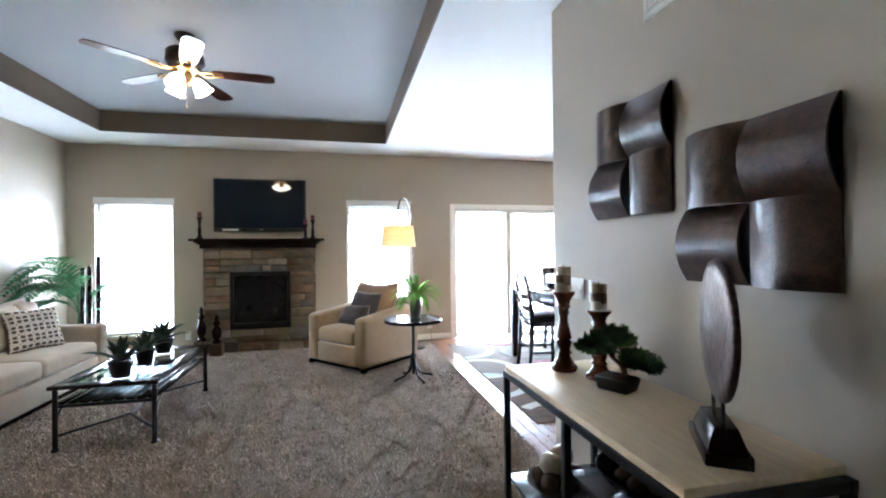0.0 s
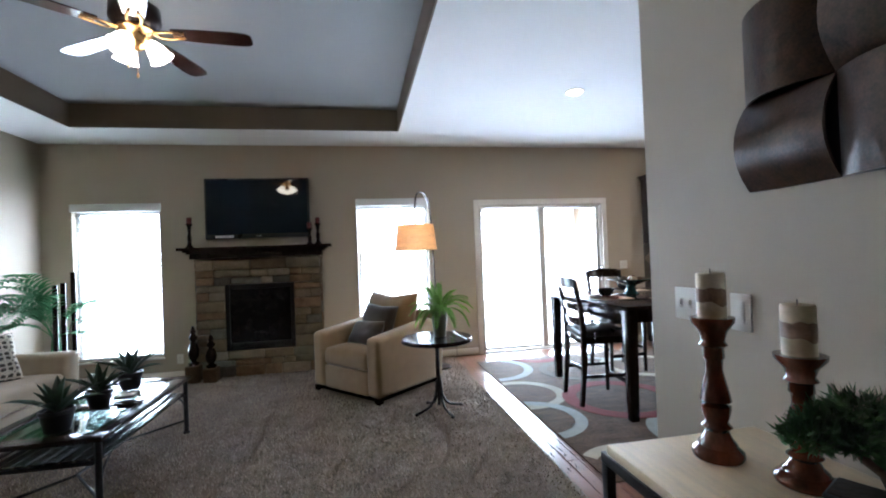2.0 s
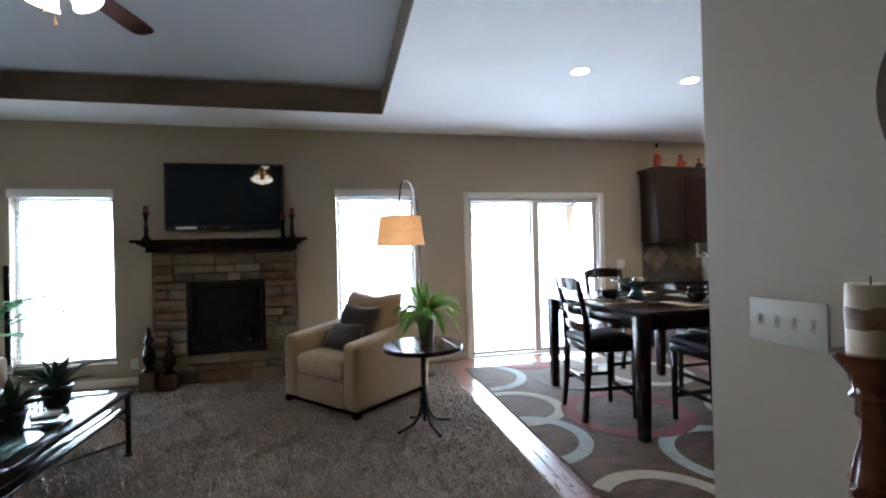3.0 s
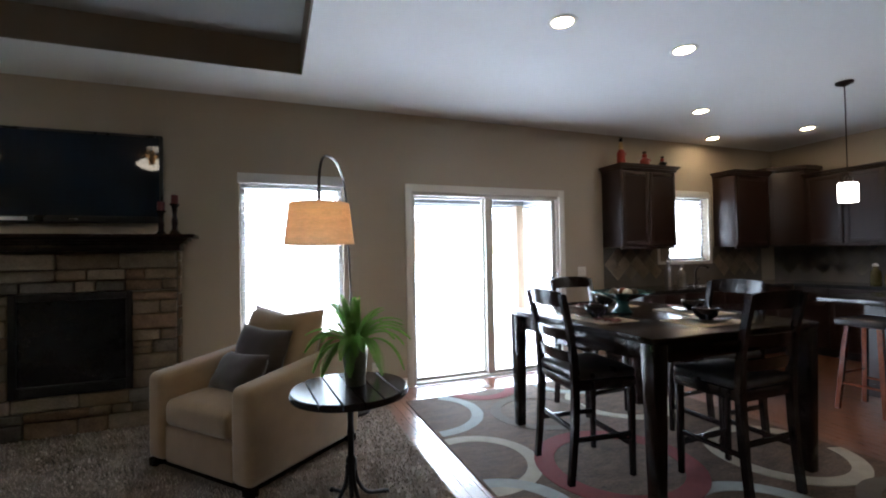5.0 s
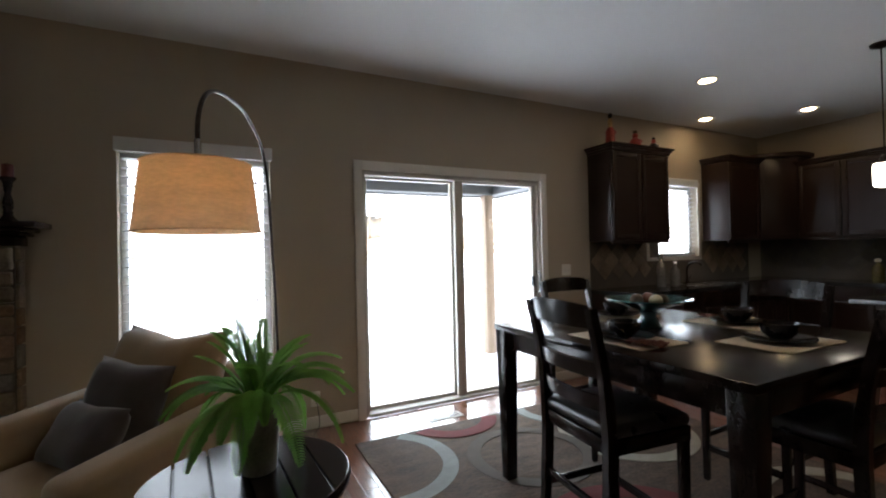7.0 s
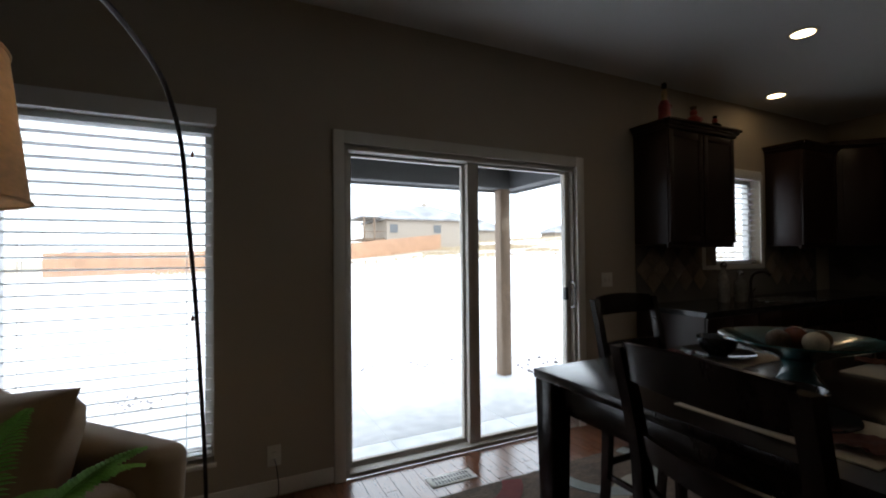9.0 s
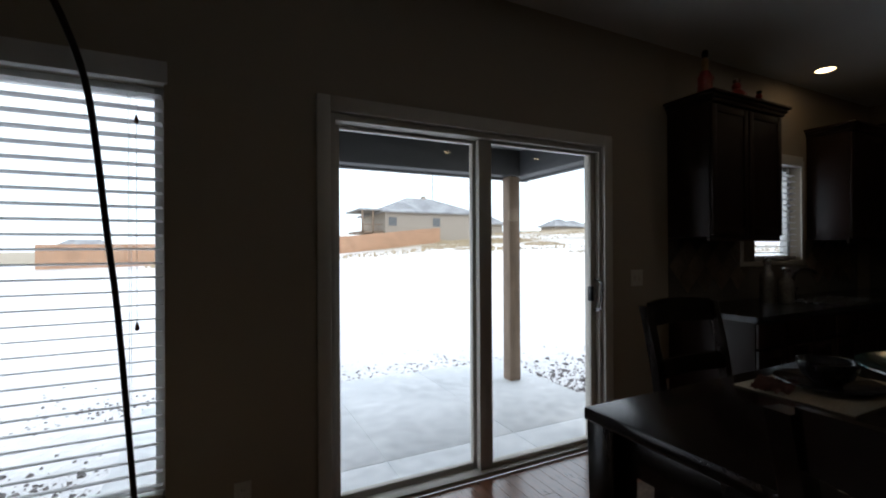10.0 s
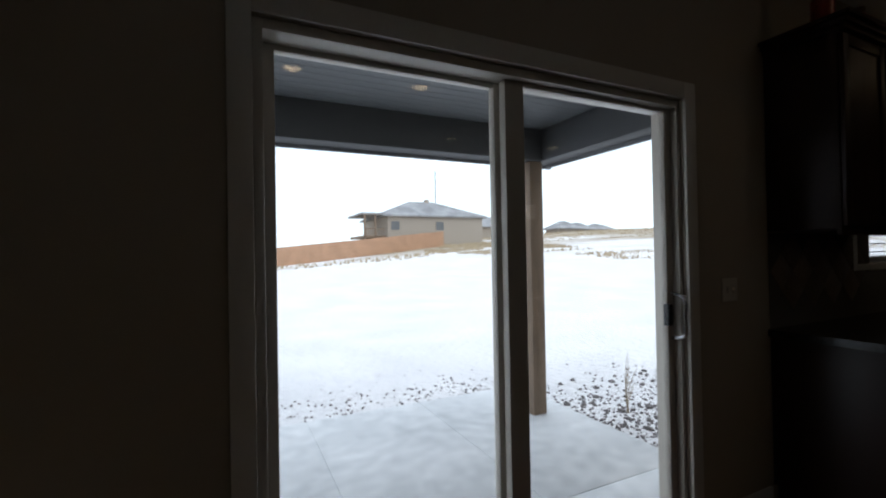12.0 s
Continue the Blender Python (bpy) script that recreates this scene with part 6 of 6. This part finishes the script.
dd_ = part("door", moved(block(0.01, 0.405, -0.02, -0.001, 0.01, 1.01, 0.003), Matrix.Translation((6.835, 6.45, 0)) @ Matrix.Rotation(radians(-45), 4, "Z")), CABWOOD, cc)
part("panel", moved(block(0.065, 0.35, -0.0235, -0.0205, 0.065, 0.955, 0.002), Matrix.Translation((6.835, 6.45, 0)) @ Matrix.Rotation(radians(-45), 4, "Z")), CABWOOD, dd_)
upper(7.13, 6.15, -90, 0.86, 0.315, 1.43, 2.33, 2, "dark cherry two-door upper cabinet on the side wall", 0.05)
upper(7.13, 5.285, -90, 0.86, 0.315, 1.43, 2.33, 2, "dark cherry two-door upper cabinet on the side wall", 0.05)
upper(7.13, 4.42, -90, 0.86, 0.315, 1.43, 2.33, 2, "dark cherry two-door upper cabinet on the side wall", 0.05)


def base_unit(x, y, rz, w, label, doors=2):
    c = thing("base_cabinet", label, "cabinet", x, y, 0.004, rz, group="kitchen base cabinets")
    part("toe_kick", block(0, w, 0.06, 0.58, 0, 0.1), PLASTIC, c, smooth=0)
    part("body", block(0, w, 0.0, 0.60, 0.1005, 0.875, 0.002), CABWOOD, c)
    for k in range(doors):
        a, b = w * k / doors + 0.004, w * (k + 1) / doors - 0.004
        shaker(a, b, 0.11, 0.70, c)
        part("drawer_front", block(a + 0.003, b - 0.003, -0.02, -0.0005, 0.715, 0.865, 0.004), CABWOOD, c)
    return c


for k in range(4):
    base_unit(4.22 + k * 0.65, 6.165, 0, 0.648, "dark cherry base cabinet under black counter")
for k in range(3):
    base_unit(6.845, 6.155 - k * 0.80, -90, 0.798, "dark cherry base cabinet under black counter")
solo("worktop", prism(bmesh.new(), [(4.20, 6.765), (4.20, 6.14), (6.815, 6.14), (6.815, 3.75), (7.445, 3.75), (7.445, 6.765)], 0.88, 0.918), BLACKSTONE, "black polished granite worktop on base cabinets", "worktop", kind="structure", smooth=0)

# faucet, sink edge, bottles, jars
fa = thing("kitchen_faucet", "black arched kitchen faucet beneath the window", "faucet", 5.62, 6.62, 0.918)
part("base", lathe(bmesh.new(), [(0.03, 0), (0.03, 0.012), (0.02, 0.03), (0.016, 0.06)], 20), BRONZE, fa, smooth=60)
part("spout", tube(bmesh.new(), bent([(0, 0, 0.05), (0, 0, 0.17), (0.015, -0.03, 0.235), (0.04, -0.10, 0.25), (0.055, -0.15, 0.215)], 7), 0.014, 10), BRONZE, fa, smooth=60)
part("lever", tube(bmesh.new(), [(0.02, 0, 0.05), (0.07, 0.0, 0.09)], 0.006, 8), BRONZE, fa)
sink = thing("sink", "steel sink set into the black worktop", "sink", 5.72, 6.42, 0.918)
part("rim", box(box(box(box(bmesh.new(), -0.38, 0.38, -0.22, -0.20, 0, 0.004), -0.38, 0.38, 0.13, 0.15, 0, 0.004), -0.38, -0.36, -0.20, 0.13, 0, 0.004), 0.36, 0.38, -0.20, 0.13, 0, 0.004), CHROME, sink, smooth=0)
part("basin", block(-0.36, 0.36, -0.20, 0.13, 0.0, 0.001), CHROME, sink, smooth=0)


def bottle(x, y, z, h, r, mat, label, cap):
    b = thing("glass_jar", label, "jar", x, y, z)
    part("body", lathe(bmesh.new(), [(r * 0.9, 0), (r, 0.008), (r, h * 0.55), (r * 0.85, h * 0.66), (r * 0.45, h * 0.74), (r * 0.42, h * 0.86)], 20), mat, b, smooth=60)
    part("stopper", lathe(bmesh.new(), [(r * 0.44, h * 0.861), (r * 0.55, h * 0.88), (r * 0.5, h * 0.95), (r * 0.15, h)], 16), cap, b, smooth=60)


AMBER = M("amber_preserve", (0.32, 0.17, 0.04), 0.2, var=0.4, scale=30, bump=0.05, coat=0.5)
OLIVE = M("olive_preserve", (0.10, 0.085, 0.03), 0.2, var=0.4, scale=30, bump=0.05, coat=0.5)
SILVERG = M("silvered_glass", (0.45, 0.43, 0.4), 0.18, 0.6, var=0.3, scale=40, bump=0.1)
bottle(5.00, 6.50, 0.918, 0.36, 0.05, SILVERG, "silvered glass bottle on the black worktop", CHROME)
bottle(5.18, 6.46, 0.918, 0.28, 0.055, SILVERG, "short silvered glass bottle on the black worktop", CHROME)
bottle(7.12, 5.42, 0.918, 0.26, 0.055, OLIVE, "tall jar of olives on the black worktop", IVORY)
bottle(7.10, 5.25, 0.918, 0.22, 0.07, AMBER, "wide jar of amber preserves on the black worktop", IVORY)
fb_ = thing("fruit_bowl", "bowl of red and yellow fruit on the worktop", "fruit bowl", 7.05, 5.0, 0.918)
part("bowl", lathe(bmesh.new(), [(0.05, 0), (0.055, 0.005), (0.10, 0.04), (0.13, 0.075), (0.125, 0.075), (0.09, 0.045), (0.001, 0.02)], 28), DARKGLOSS, fb_, smooth=60)
FRUITR, FRUITY = M("red_apple", (0.45, 0.03, 0.02), 0.3, var=0.3, scale=20, bump=0.02), M("yellow_fruit", (0.6, 0.42, 0.05), 0.35, var=0.2, scale=20, bump=0.05)
for k in range(6):
    bm = bmesh.new()
    a = k * 1.05
    rad = 0.06 if k < 5 else 0.0
    bmesh.ops.create_icosphere(bm, subdivisions=3, radius=0.036, matrix=Matrix.Translation((rad * math.cos(a), rad * math.sin(a), 0.085 if k < 5 else 0.125)))
    part("fruit", bm, FRUITR if k % 2 else FRUITY, fb_, smooth=60)


def figurine(x, y, h, r, mats, label):
    bm = bmesh.new()
    lathe(bm, [(r, 0), (r * 1.05, h * 0.06), (r * 0.95, h * 0.3), (r * 1.0, h * 0.42), (r * 0.6, h * 0.55), (r * 0.42, h * 0.6), (r * 0.52, h * 0.68), (r * 0.5, h * 0.77), (r * 0.3, h * 0.83), (r * 0.42, h * 0.88), (r * 0.4, h * 0.97), (r * 0.1, h)], 18)
    bmesh.ops.create_icosphere(bm, subdivisions=2, radius=r * 0.4, matrix=Matrix.Translation((r * 0.9, -r * 0.3, h * 0.42)))
    me = mesh_of("figurine", bm, mats[0], 60)
    for m_ in mats[1:]:
        me.materials.append(m_)
    for p in me.polygons:
        f = p.center.z / h
        p.material_index = 2 if f > 0.84 else 1 if f > 0.56 else 0
    ob = new("figurine", me)
    ob.location = (x, y, 2.425)
    tagged(ob, label, "figurine", "figurines on the cabinet")


REDGLAZE, CREAMGLAZE = M("red_glaze", (0.30, 0.03, 0.02), 0.3, var=0.3, scale=30, bump=0.05), M("ochre_glaze", (0.50, 0.33, 0.14), 0.35, var=0.25, scale=30, bump=0.05)
figurine(4.335, 6.55, 0.345, 0.05, (REDGLAZE, CREAMGLAZE, DARKGLOSS), "tall painted ceramic figurine standing on the cabinet")
figurine(4.708, 6.55, 0.20, 0.06, (REDGLAZE, REDGLAZE, BARK), "round red ceramic figurine standing on the cabinet")
figurine(5.0, 6.55, 0.155, 0.045, (DARKGLOSS, REDGLAZE, DARKGLOSS), "small dark ceramic figurine standing on the cabinet")

# under-cabinet pucks
for x in (4.45, 4.8):
    solo("cabinet_puck", lathe(bmesh.new(), [(0.03, -0.012), (0.034, -0.008), (0.034, -0.0005)], 18), CHROME, "small steel puck lamp, switched off, beneath the cabinet", "puck lamp", x, 6.6, 1.43)

# island and stools
isl = thing("kitchen_island", "kitchen island with black granite top and dark base", "island", 5.75, 3.75, 0.004)
part("body", block(-0.30, 0.42, -1.0, 1.0, 0.0, 0.88, 0.003), CABWOOD, isl)
part("island_top", block(-0.78, 0.46, -1.12, 1.12, 0.8805, 0.92, 0.006), BLACKSTONE, isl, "black polished granite top")
for y in (-0.66, 0.0, 0.66):
    part("side_panel", block(-0.318, -0.301, y - 0.30, y + 0.30, 0.12, 0.82, 0.003), CABWOOD, isl)
part("outlet_cover", block(-0.325, -0.3185, 0.30, 0.37, 0.6, 0.71, 0.002), PLASTIC, isl)


def stool(x, y):
    s = thing("bar_stool", "backless wooden bar stool with dark saddle seat", "stool", x, y, 0.004, group="stools at the island")
    part("seat", moved(soft_block(0.42, 0.34, 0.05, 0.02, 0.02), Matrix.Translation((0, 0, 0.71))), LEATHER, s, "dark padded saddle seat")
    for sx_ in (-1, 1):
        for sy_ in (-1, 1):
            bm = bmesh.new()
            a, b = Vector((sx_ * 0.20, sy_ * 0.16, 0)), Vector((sx_ * 0.13, sy_ * 0.11, 0.71))
            r = [[bm.verts.new(p + Vector((i * 0.017, k * 0.017, 0))) for i, k in ((-1, -1), (1, -1), (1, 1), (-1, 1))] for p in (a, b)]
            for i in range(4):
                bm.faces.new((r[0][i], r[0][(i + 1) % 4], r[1][(i + 1) % 4], r[1][i]))
            bm.faces.new(r[0][::-1])
            bm.faces.new(r[1])
            part("leg", bm, MAHOG, s)
        part("rung", tube(bmesh.new(), [(sx_ * 0.178, -0.144, 0.22), (sx_ * 0.178, 0.144, 0.22)], 0.010, 8), MAHOG, s)
    for sy_, z in ((-1, 0.30), (1, 0.30)):
        part("rung", tube(bmesh.new(), [(-0.17, sy_ * 0.139, z), (0.17, sy_ * 0.139, z)], 0.010, 8), MAHOG, s)


stool(5.03, 4.5)
stool(5.01, 3.85)

# ---- backsplash tiles, set diagonally ----
bsn = thing("backsplash", "diagonal slate-tone tile backsplash above the worktop", "backsplash", 4.22, 6.766, 0.918, kind="structure")
TILEM = mesh_of("tile", block(-0.073, 0.073, -0.006, 0.0, -0.073, 0.073, 0.002), TILE)
part("grout_bed", box(box(block(0, 1.10, -0.004, 0, 0, 0.505), 1.10, 1.92, -0.004, 0, 0, 0.27), 1.92, 2.92, -0.004, 0, 0, 0.50), GROUT, bsn, smooth=0)
g2 = part("grout_bed", block(3.218, 3.222, -2.6, 0.0, 0, 0.505), GROUT, bsn, smooth=0)
dgn = 0.15 * math.sqrt(2)


def tiles(n, place, ok):
    for i in range(n):
        for k in range(6):
            u = i * dgn / 2
            v = k * dgn + (dgn / 2 if i % 2 else 0) - 0.02
            if ok(u, v):
                ob = new("tile", TILEM)
                ob.parent = bsn
                ob.matrix_basis = place(u, v)


tiles(28, lambda u, v: pose(u, -0.004, v, 0, 45, 0), lambda u, v: 0.1 < u < 2.86 and 0.09 < v < (0.42 if u < 1.06 or u > 1.98 else 0.17))
tiles(26, lambda u, v: pose(3.218, -u, v, 0, 0, 90) @ pose(0, 0, 0, 0, 45, 0), lambda u, v: 0.1 < u < 2.5 and 0.09 < v < 0.42)

# ---- hardwood planks ----
# added floor out of view, under the depth that weakens bounced light
structure("floor_hall", block(1.31, E_FACE, S_FACE, 1.198, -0.0185, 0.0), WOOD, "unseen red-brown hardwood floor filling the added depth behind the dining area", "floor")
planks = thing("floor_wood", "red-brown hardwood plank floor", "floor", 0, 0, 0, kind="structure")
rp = random.Random(21)
lengths = (0.75, 1.05, 1.35)
meshes = [mesh_of("plank", block(-0.0405, 0.0405, 0.0012, ln - 0.0012, -0.0185, 0.0, 0.0015), WOOD, 0) for ln in lengths]
x = 1.342
count = 0
rest = bmesh.new()
while x < E_FACE:
    y = 1.22 + rp.uniform(-0.6, 0.0)
    while y < N_FACE:
        j = rp.randrange(3)
        ln = lengths[j]
        ya = max(y, 1.2)
        if y + ln > N_FACE or y < 1.2:
            box(rest, x - 0.0405, x + 0.0405, ya + 0.0012, min(y + ln, N_FACE) - 0.0012, -0.0185, 0.0)
        elif x < 1.62 or y + ln > 5.9 or x > 3.7:
            if count < 300:
                ob = new("plank", meshes[j])
                ob.parent = planks
                ob.location = (x, y, 0)
                count += 1
            else:
                box(rest, x - 0.0405, x + 0.0405, ya + 0.0012, y + ln - 0.0012, -0.0185, 0.0)
        else:
            box(rest, x - 0.0405, x + 0.0405, ya + 0.0012, y + ln - 0.0012, -0.0185, 0.0)
        y += ln
    x += 0.0835
tagged(part("planks", rest, WOOD, planks, smooth=0), kind="stuff")
